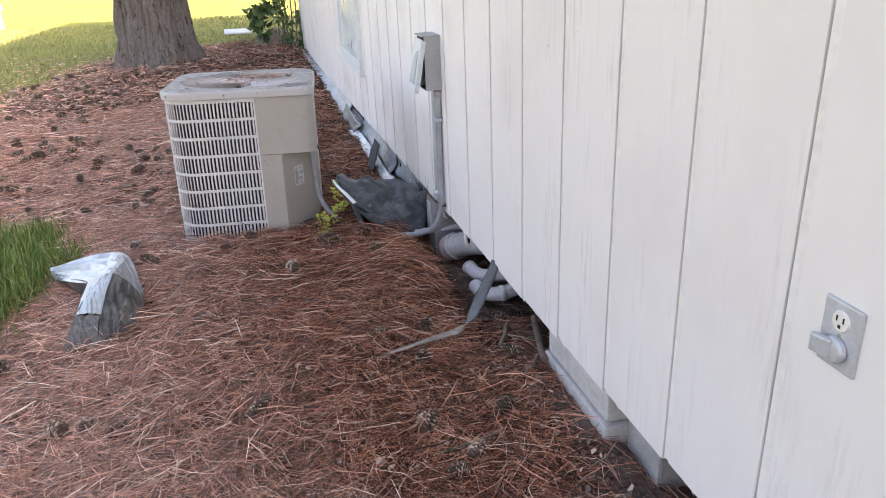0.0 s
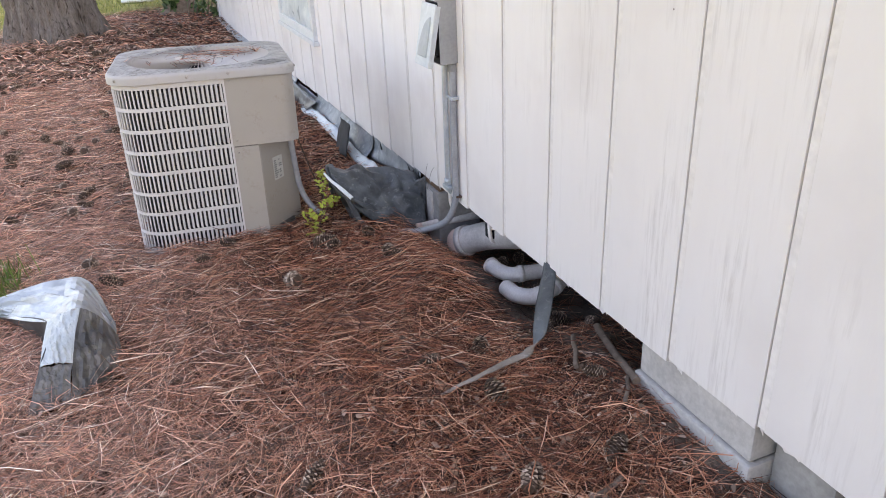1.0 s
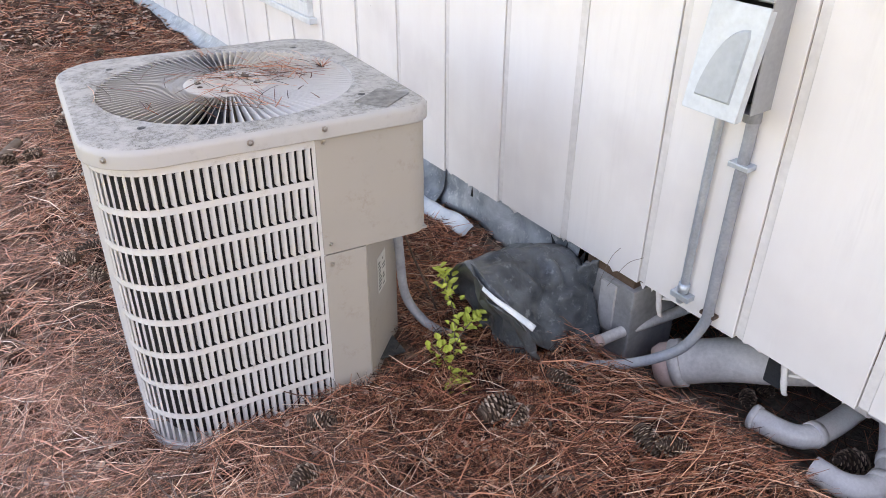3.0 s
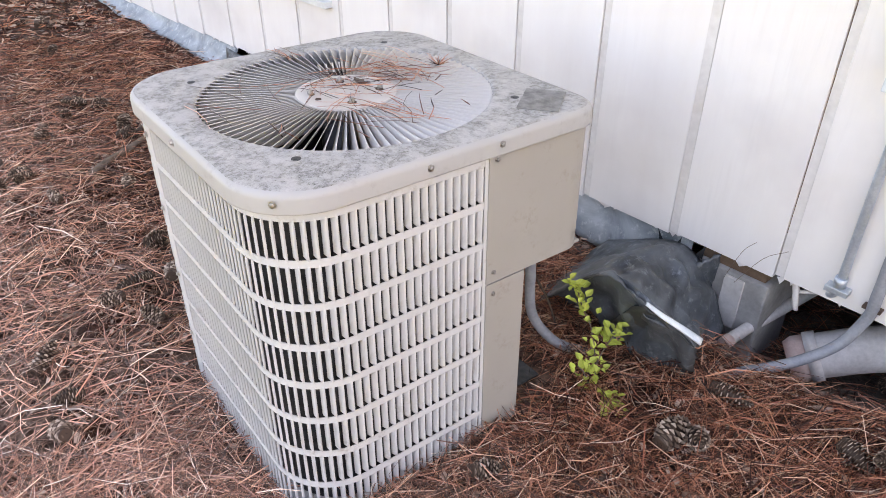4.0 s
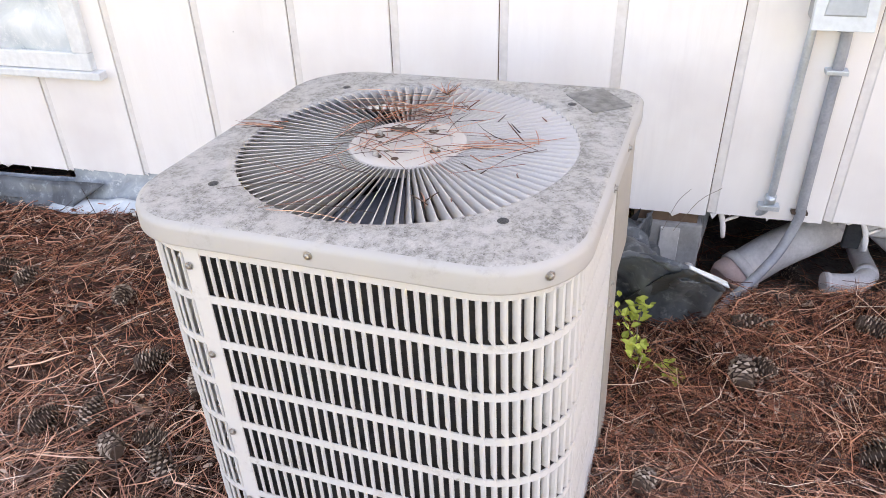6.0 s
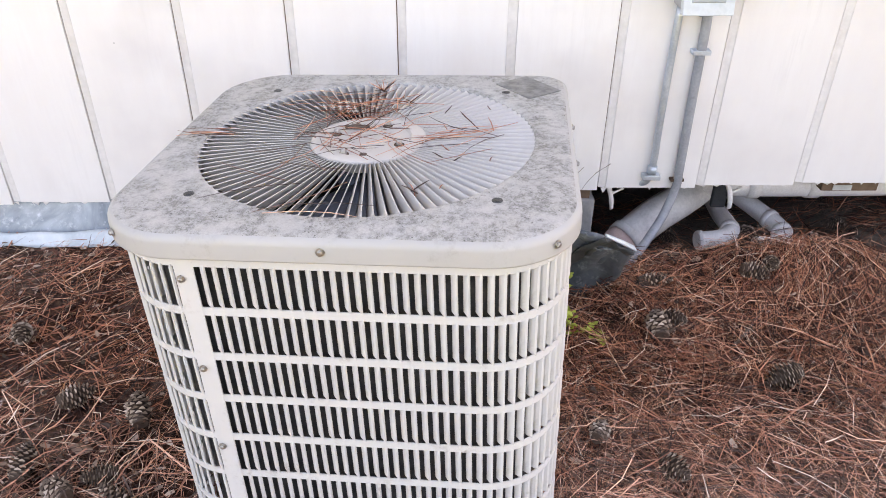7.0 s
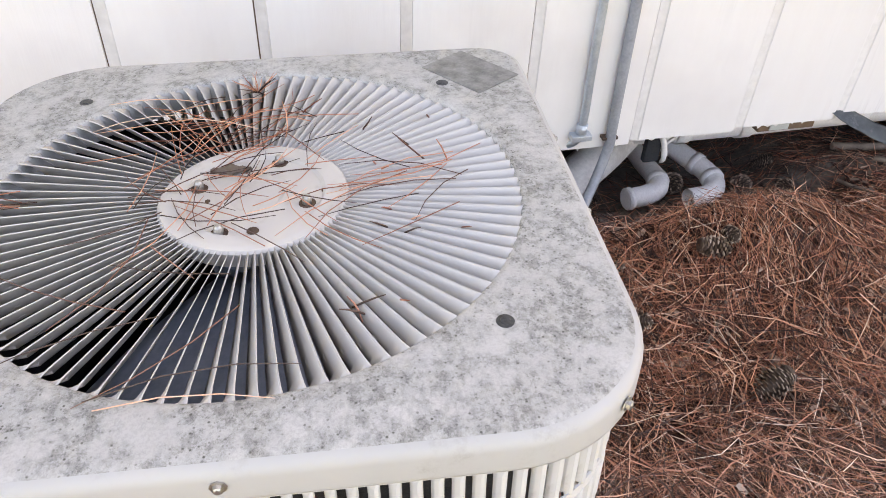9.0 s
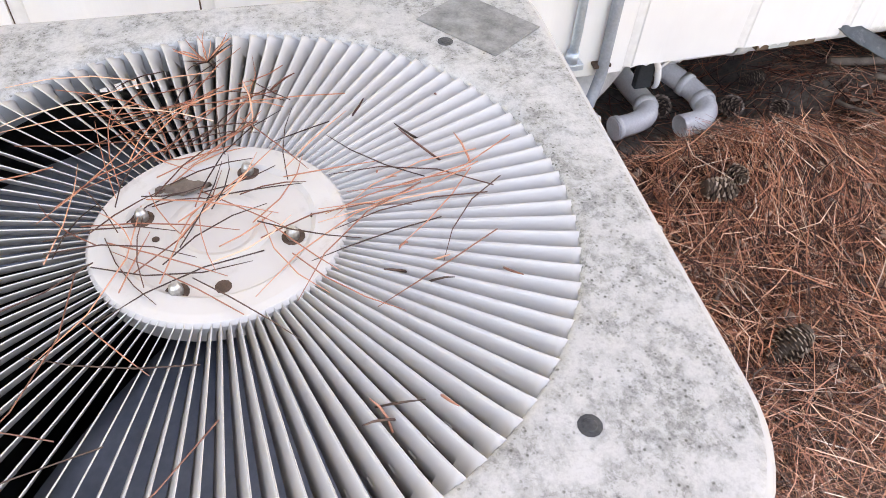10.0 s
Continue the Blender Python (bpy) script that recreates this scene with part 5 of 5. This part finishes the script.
def build_foil():
    ob = thing("crumpled_foil", "crumpled silver foil bag lying on the straw edge", "foil sheet")
    arm_back, arm_front = (-0.945, 3.330, 0.095), (-0.905, 3.215, 0.085)
    top_back, top_right, bulge = (-0.713, 3.237, 0.165), (-0.601, 3.212, 0.149), (-0.533, 3.016, 0.063)
    crest_left, crest, crest_right = (-0.711, 2.939, 0.162), (-0.607, 2.896, 0.205), (-0.531, 2.937, 0.059)
    hem_left, hem_right = (-0.734, 2.749, 0.117), (-0.649, 2.740, 0.110)
    tip, foot, heel = (-0.785, 2.658, 0.020), (-0.670, 2.668, 0.018), (-0.560, 2.762, 0.013)

    def along(path, t):
        f = min(max(t, 0), 1) * (len(path) - 1)
        i = min(int(f), len(path) - 2)
        return path[i].lerp(path[i + 1], f - i)

    def patch(name, one, two, mat, rough, seed, label="", puff=0.0):
        one, two = smooth_path(one, 6), smooth_path(two, 6)

        def fn(u, v):
            q = along(one, v).lerp(along(two, v), u)
            k = wob(u * 4.3 + seed, v * 4, seed) * 0.6 + wob(u * 8, v * 9, seed + 3) * 0.5 - abs(wob(u * 5 - v * 3, v * 3, seed + 6))
            k = k * rough * (0.25 + 3 * u * (1 - u)) + puff * 4 * u * (1 - u)
            return Vector((q.x + k * 0.3, q.y - k * 0.5, max(q.z + k, gh(q.x, q.y) + 0.004)))

        part(name, sheet(fn, 14, 18, 0.003, None, False), mat, ob, label)

    patch("upper_fold", (arm_back, top_back, top_right, bulge), (arm_front, crest_left, crest, crest_right), M_SILVER, 0.022, 3)
    patch("bright_tongue", (crest_left, (-0.725, 2.839, 0.139), hem_left), (crest, (-0.630, 2.816, 0.163), hem_right), M_TONGUE, 0.012, 8, "bright milky tongue", 0.012)
    # lower, front and side folds: foil with their shade put into the colour
    patch("lower_flap", (hem_left, (-0.760, 2.704, 0.074), tip), (hem_right, (-0.662, 2.705, 0.072), foot), M_FOIL, 0.012, 11, "creased flap in shaded grey foil")
    patch("front_fold", (crest, (-0.634, 2.811, 0.158), hem_right, foot), (crest_right, (-0.528, 2.886, 0.036), (-0.539, 2.816, 0.023), heel), M_FOIL, 0.020, 15, "creased fold in shaded grey foil", 0.022)
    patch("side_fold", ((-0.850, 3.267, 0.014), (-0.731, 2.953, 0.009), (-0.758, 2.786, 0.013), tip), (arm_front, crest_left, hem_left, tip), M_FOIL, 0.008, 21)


build_foil()


# ---- plants ----
def leaf_cloud(name, centre, spread, count, size, material, parent, seed):
    local = np.random.default_rng(seed)
    c = local.normal(0, 1, (count, 3)) * spread + centre
    clump = local.integers(0, max(4, count // 60), count)
    offs = local.normal(0, 1, (max(4, count // 60), 3)) * np.array(spread) * 0.9
    c = centre + offs[clump] + local.normal(0, 1, (count, 3)) * np.array(spread) * 0.35
    d = local.normal(0, 1, (count, 3))
    d /= np.linalg.norm(d, axis=1)[:, None]
    s = np.cross(d, local.normal(0, 1, (count, 3)))
    s /= np.linalg.norm(s, axis=1)[:, None]
    le = size * local.uniform(0.6, 1.3, count)[:, None]
    v = np.stack([c - d * le, c + s * le * 0.45, c + d * le, c - s * le * 0.45], 1)
    q = (np.arange(count) * 4)[:, None] + np.array([0, 1, 2, 3])
    ob = raw_mesh(name, v.reshape(-1, 3), q, material)
    ob.parent = parent
    return ob


def build_seedling():
    ob = thing("seedling", "small yellow-green leafy seedling growing from the straw", "plant")
    local = random.Random(12)
    root = Vector((0.296, 3.528, -0.024))
    stems = [smooth_path([root, (0.310, 3.550, 0.044), (0.345, 3.596, 0.121), (0.354, 3.648, 0.184), (0.368, 3.674, 0.218)], 5), smooth_path([root, (0.283, 3.505, 0.016), (0.269, 3.482, 0.037), (0.259, 3.462, 0.022)], 5), smooth_path([root, (0.275, 3.541, 0.035), (0.263, 3.553, 0.075), (0.251, 3.562, 0.094)], 5), smooth_path([(0.316, 3.555, 0.064), (0.343, 3.556, 0.098), (0.369, 3.553, 0.122), (0.389, 3.553, 0.131)], 5)]
    for st in stems:
        part("stem", tube(st, 0.0016, 5), M_LIMB, ob)
        for k in range(5, len(st)):
            if local.random() < 0.25:
                continue
            p = st[k]
            for side in (-1, 1, -1, 1):
                d = (st[k] - st[k - 1]).normalized()
                out = (Vector((d.y, -d.x, 0)).normalized() * side + d * 0.5 + Vector((0, 0, local.uniform(-0.1, 0.5)))).normalized()
                le = local.uniform(0.016, 0.028)
                p = st[k] + Vector((local.uniform(-1, 1), local.uniform(-1, 1), local.uniform(-0.6, 0.6))) * 0.022
                wide = out.cross(Vector((local.uniform(-0.3, 0.3), local.uniform(-0.3, 0.3), 1))).normalized()
                up = wide.cross(out)
                bm = bmesh.new()
                ridge = [bm.verts.new(p + out * le * t - up * 0.002 * math.sin(t * 3)) for t in (0, 0.3, 0.65, 1.0)]
                for sgn in (-1, 1):
                    rim = [bm.verts.new(p + out * le * t + wide * sgn * le * w + up * 0.003) for t, w in ((0.3, 0.36), (0.65, 0.30))]
                    for f in ((ridge[0], ridge[1], rim[0]), (ridge[1], ridge[2], rim[1], rim[0]), (ridge[2], ridge[3], rim[1])):
                        bm.faces.new(f if sgn > 0 else f[::-1])
                part("leaf", bm, M_LEAF, ob)


build_seedling()


def build_tree():
    tree = thing("pine_tree", "large pine with deeply furrowed grey-brown bark", "tree")
    cx, cy = -0.935, 9.25
    bm = bmesh.new()
    rings = []
    levels = [(-0.1, 0.80), (0.03, 0.66), (0.15, 0.55), (0.35, 0.475), (0.7, 0.435), (1.3, 0.42), (2.5, 0.40), (5, 0.36), (9, 0.28), (13, 0.17), (17, 0.05)]
    zs, rs = [q[0] for q in levels], [q[1] for q in levels]
    heights = list(np.arange(-0.1, 2.2, 0.035)) + list(np.arange(2.3, 17, 0.5))
    sides = 110
    for z in heights:
        r = float(np.interp(z, zs, rs))
        ring = []
        for k in range(sides):
            t = 2 * math.pi * k / sides
            x, y = math.cos(t), math.sin(t)
            root = 0.13 * max(0, 0.5 - z) * math.cos(5 * t + 0.7)
            ridge = abs(wob(x * 5.5, y * 5.5, z * 1.5)) * 0.085 - 0.02 + 0.02 * wob(x * 14, y * 14, z * 6)
            rr = (r + root) * 0.86 + ridge * min(1, r * 3)
            ring.append(bm.verts.new((cx + x * rr + 0.02 * z, cy + y * rr, z)))
        rings.append(ring)
    for a, b in zip(rings, rings[1:]):
        for k in range(sides):
            bm.faces.new((a[k], a[(k + 1) % sides], b[(k + 1) % sides], b[k]))
    bm.faces.new(rings[-1])
    part("trunk", bm, M_BARK, tree)
    local = random.Random(3)
    # unseen limbs and crown added above to shade the ground
    for k in range(22):
        z = 6.5 + 0.46 * k
        t = k * 2.4
        le = 4.6 - 0.15 * k
        p = [(cx + 0.02 * z, cy, z), (cx + 0.02 * z + math.cos(t) * le * 0.5, cy + math.sin(t) * le * 0.5, z + 0.5), (cx + 0.02 * z + math.cos(t) * le, cy + math.sin(t) * le, z + 0.7)]
        part("limb", tube(smooth_path(p, 4), [0.08, 0.075, 0.07, 0.065, 0.06, 0.05, 0.04, 0.03, 0.015], 7), M_LIMB, tree)
        leaf_cloud("unseen_crown", (p[2][0] * 0.75 + p[1][0] * 0.25, p[2][1] * 0.75 + p[1][1] * 0.25, p[2][2] + 0.2), (0.75, 0.75, 0.35), 700, 0.11, M_PINE, tree, 100 + k)


build_tree()


def build_bushes():
    bush = thing("shrub", "dark green leafy shrub at the corner of the house", "shrub")
    for k in range(7):
        x, y = 0.45 + 0.06 * k, 10.35 + 0.1 * (k % 3)
        part("stem", tube(smooth_path([(x, y, 0), (x + 0.05, y, 0.35), (x + 0.02 * k, y + 0.1, 0.95)], 4), 0.009, 6), M_LIMB, bush)
    leaf_cloud("foliage", (0.47, 10.45, 0.95), (0.14, 0.16, 0.30), 420, 0.04, M_BUSH, bush, 5)
    leaf_cloud("foliage", (0.62, 10.3, 0.35), (0.11, 0.18, 0.20), 300, 0.04, M_BUSH, bush, 6)
    low = thing("shrub", "low broad-leaved green plant beside the house corner", "shrub")
    leaf_cloud("foliage", (0.25, 11.0, 0.26), (0.16, 0.18, 0.13), 150, 0.085, M_BUSH, low, 8)
    dirt = thing("earth_heap", "dark heap of earth and roots at the house corner", "heap")
    part("mound", sheet(lambda u, v: (0.15 + 0.65 * u, 10.7 + 0.7 * v, 0.24 * math.sin(u * 3.14) * math.sin(v * 3.14) + 0.04 * wob(u * 5, v * 5, 1)), 20, 20, 0.01), M_LIMB, dirt)


build_bushes()


# ---- cones, sticks, leaves ----
def cone_mesh(length, width, spread, seed):
    local = random.Random(seed)
    bm = bmesh.new()
    tube([(0, 0, length * t) for t in (0, 0.25, 0.6, 1)], [width * 0.28, width * 0.34, width * 0.26, width * 0.06], 8, bm)
    n = 96
    for k in range(n):
        t = (k + 0.5) / n
        ang = k * 2.39996
        z = length * (0.02 + 0.93 * t)
        r = width * 0.5 * math.sin(math.pi * (0.16 + 0.80 * t)) ** 0.75 * local.uniform(0.92, 1.06)
        rad, tan = Vector((math.cos(ang), math.sin(ang), 0)), Vector((-math.sin(ang), math.cos(ang), 0))
        d = (rad * spread + Vector((0, 0, 1 - spread * 0.75))).normalized()
        w = width * 0.115 * (1.15 - 0.55 * t)
        p0 = rad * width * 0.08 + Vector((0, 0, z - length * 0.04))
        p1 = rad * r * 0.85 + Vector((0, 0, z))
        p2 = rad * r + d * width * 0.05 + Vector((0, 0, z + length * 0.018))
        th = Vector((0, 0, length * 0.022))
        a, b = bm.verts.new(p0 - tan * w * 0.4), bm.verts.new(p0 + tan * w * 0.4)
        c, e = bm.verts.new(p1 + tan * w), bm.verts.new(p1 - tan * w)
        f, g = bm.verts.new(p1 + tan * w + th), bm.verts.new(p1 - tan * w + th)
        tip = bm.verts.new(p2 + th * 0.3)
        for j, face in enumerate(((a, b, c, e), (b, a, g, f), (c, f, tip), (g, e, tip), (e, c, tip), (f, g, tip))):
            bm.faces.new(face).material_index = 1 if j > 1 else 0
    return bm


def build_cones():
    types = []
    for length, width, spread, seed in ((0.085, 0.058, 0.95, 1), (0.075, 0.050, 0.6, 2), (0.095, 0.045, 0.35, 3)):
        ob = mesh_object("pine_cone", cone_mesh(length, width, spread, seed), M_CONE)
        ob.data.materials.append(M_CONE_TIP)
        tagged(ob, ("open grey-brown pine cone lying on the straw", "weathered pine cone half open on the straw", "slim closed pine cone lying on the straw")[seed - 1], "pine cone", "pine cones on the ground")
        types.append((ob, width))
    used = set()
    near = [(0.394, 1.576), (0.470, 1.639), (0.598, 1.781), (-0.608, 2.123), (-0.697, 2.109), (0.367, 1.784), (0.436, 2.108), (0.500, 2.343), (0.320, 2.321), (0.720, 2.066), (-0.109, 2.024), (-0.191, 4.868), (-0.149, 4.764), (-0.334, 4.686), (-0.255, 4.519), (-0.368, 4.501), (-0.426, 4.643), (0.047, 5.628), (-0.108, 5.266), (0.320, 5.397), (-0.234, 4.659), (0.255, 4.955), (0.034, 4.725), (-0.009, 4.565), (-0.195, 4.584), (0.266, 3.312), (0.445, 3.284), (0.463, 2.957), (0.077, 3.059), (-0.083, 3.524), (-0.194, 3.390), (1.001, 2.488), (0.925, 2.590), (-0.454, 3.757), (0.289, 3.264), (0.439, 3.009), (-0.613, 3.576), (-0.540, 3.353), (0.831, 2.518), (0.950, 3.080), (1.030, 3.080), (0.974, 2.800)]
    local = random.Random(9)
    spots = [(x, y, local.choice((0, 0, 1, 1, 2))) for x, y in near]
    for x0, x1, y0, y1, count in ((-3.4, 0.5, 5.2, 9.3, 100), (-2.0, -0.6, 4.2, 6.0, 30), (-1.5, -0.7, 1.5, 2.6, 6)):
        for k in range(count):
            spots.append((local.uniform(x0, x1), local.uniform(y0, y1), local.randrange(3)))
    for x, y, kind in spots:
        if bool(in_ac(x, y, 0.04)):
            continue
        ob, w = types[kind]
        scale = local.uniform(0.85, 1.15)
        m = Matrix.Translation((x, y, gh(x, y) + w * 0.42 + 0.020)) @ pose(0, 0, 0, local.uniform(60, 110), local.uniform(-20, 20), local.uniform(0, 360)) @ Matrix.Diagonal((scale, scale, scale, 1)) @ Matrix.Translation((0, 0, -0.04))
        if kind in used:
            made = copy_thing(ob, m)
        else:
            used.add(kind)
            made = ob
        made.matrix_world = m


build_cones()


def build_leaves_and_sticks():
    local = random.Random(21)
    meshes = []
    for k in range(3):
        c1, c2 = local.uniform(0.1, 0.35), local.uniform(0.1, 0.3)
        bm = sheet(lambda u, v: ((u - 0.5) * 0.075, (v - 0.5) * 0.042 * math.sin(0.25 + u * 2.6), 0.012 * math.cos((v - 0.5) * 4) * c1 * 3 + 0.02 * (u - 0.5) ** 2 * c2 * 10 + 0.003 * wob(u * 6, v * 6, k)), 9, 5, 0.0006)
        ob = mesh_object("dead_leaf", bm, M_DEADLEAF)
        tagged(ob, "curled tan dead leaf on the straw", "dead leaf", "dead leaves on the straw")
        meshes.append(ob)
    spots = [(0.457, 5.646), (0.042, 5.359), (0.071, 5.247), (-0.466, 4.801), (0.107, 2.747), (-0.046, 2.319), (0.530, 1.896), (-0.524, 1.943), (0.066, 1.768), (0.589, 2.688), (0.271, 2.454), (-0.322, 2.331), (0.396, 2.994), (0.181, 3.202), (-0.062, 3.461), (-0.846, 3.794), (0.317, 2.204), (-1.657, 6.034), (-0.733, 5.030), (-0.933, 4.791)]
    for k in range(26):
        spots.append((local.uniform(-1.3, 0.6), local.uniform(1.4, 3.5)))
    for k in range(60):
        spots.append((local.uniform(-3.2, 0.5), local.uniform(4.4, 9.5)))
    for k, (x, y) in enumerate(spots):
        if bool(in_ac(x, y, 0.03)):
            continue
        s = local.uniform(0.4, 0.85)
        m = Matrix.Translation((x, y, gh(x, y) + 0.018)) @ pose(0, 0, 0, local.uniform(-25, 25), local.uniform(-25, 25), local.uniform(0, 360)) @ Matrix.Diagonal((s, s, s, 1))
        ob = meshes[k] if k < 3 else copy_thing(meshes[k % 3], m)
        ob.matrix_world = m
    sticks = [((0.578, 1.716), (0.360, 1.666), 0.008), ((0.818, 2.032), (0.718, 1.908), 0.006), ((0.791, 2.282), (0.711, 2.136), 0.008), ((0.763, 2.402), (0.585, 2.350), 0.006), ((-0.934, 4.662), (-0.765, 4.783), 0.009), ((-0.529, 5.566), (-0.399, 5.759), 0.02), ((0.085, 1.738), (-0.016, 1.524), 0.004), ((0.327, 3.017), (0.200, 3.142), 0.005), ((0.910, 2.326), (0.807, 1.983), 0.012), ((-1.706, 6.066), (-1.510, 5.958), 0.016), ((-0.186, 5.402), (0.112, 5.587), 0.012), ((0.517, 2.393), (0.368, 2.330), 0.005)]
    for a, b, r in sticks:
        ob = thing("stick", "bare grey-brown stick lying on the straw", "stick", None, "sticks on the straw")
        pts = [(a[0] + (b[0] - a[0]) * t, a[1] + (b[1] - a[1]) * t + 0.012 * wob(t * 3, a[0] * 9, 1), gh(a[0] + (b[0] - a[0]) * t, a[1] + (b[1] - a[1]) * t) + 0.016 + r) for t in (0, 0.25, 0.5, 0.75, 1)]
        part("twig", tube(smooth_path(pts, 3), r, 8), M_LIMB, ob)
    junk = thing("plank_scrap", "pale scrap of board lying on the far lawn", "board")
    part("plank", sheet(lambda u, v: (-0.25 + 0.45 * u, 12.7 + 0.2 * v - 0.1 * u, gh(0, 12.6) + 0.04 + 0.05 * v), 4, 3, 0.02), M_TRIM, junk)
    far = thing("white_gate", "white painted slatted frame standing on the far lawn", "gate")
    for k in range(4):
        x = -5.15 + 0.22 * k
        part("slat", box(x, x + 0.10, 16.6, 16.63, 0, 1.5, 0.004), M_TRIM, far)
    for z in (0.35, 1.1):
        part("rail", box(-5.2, -4.35, 16.64, 16.67, z, z + 0.12, 0.004), M_TRIM, far)


build_leaves_and_sticks()
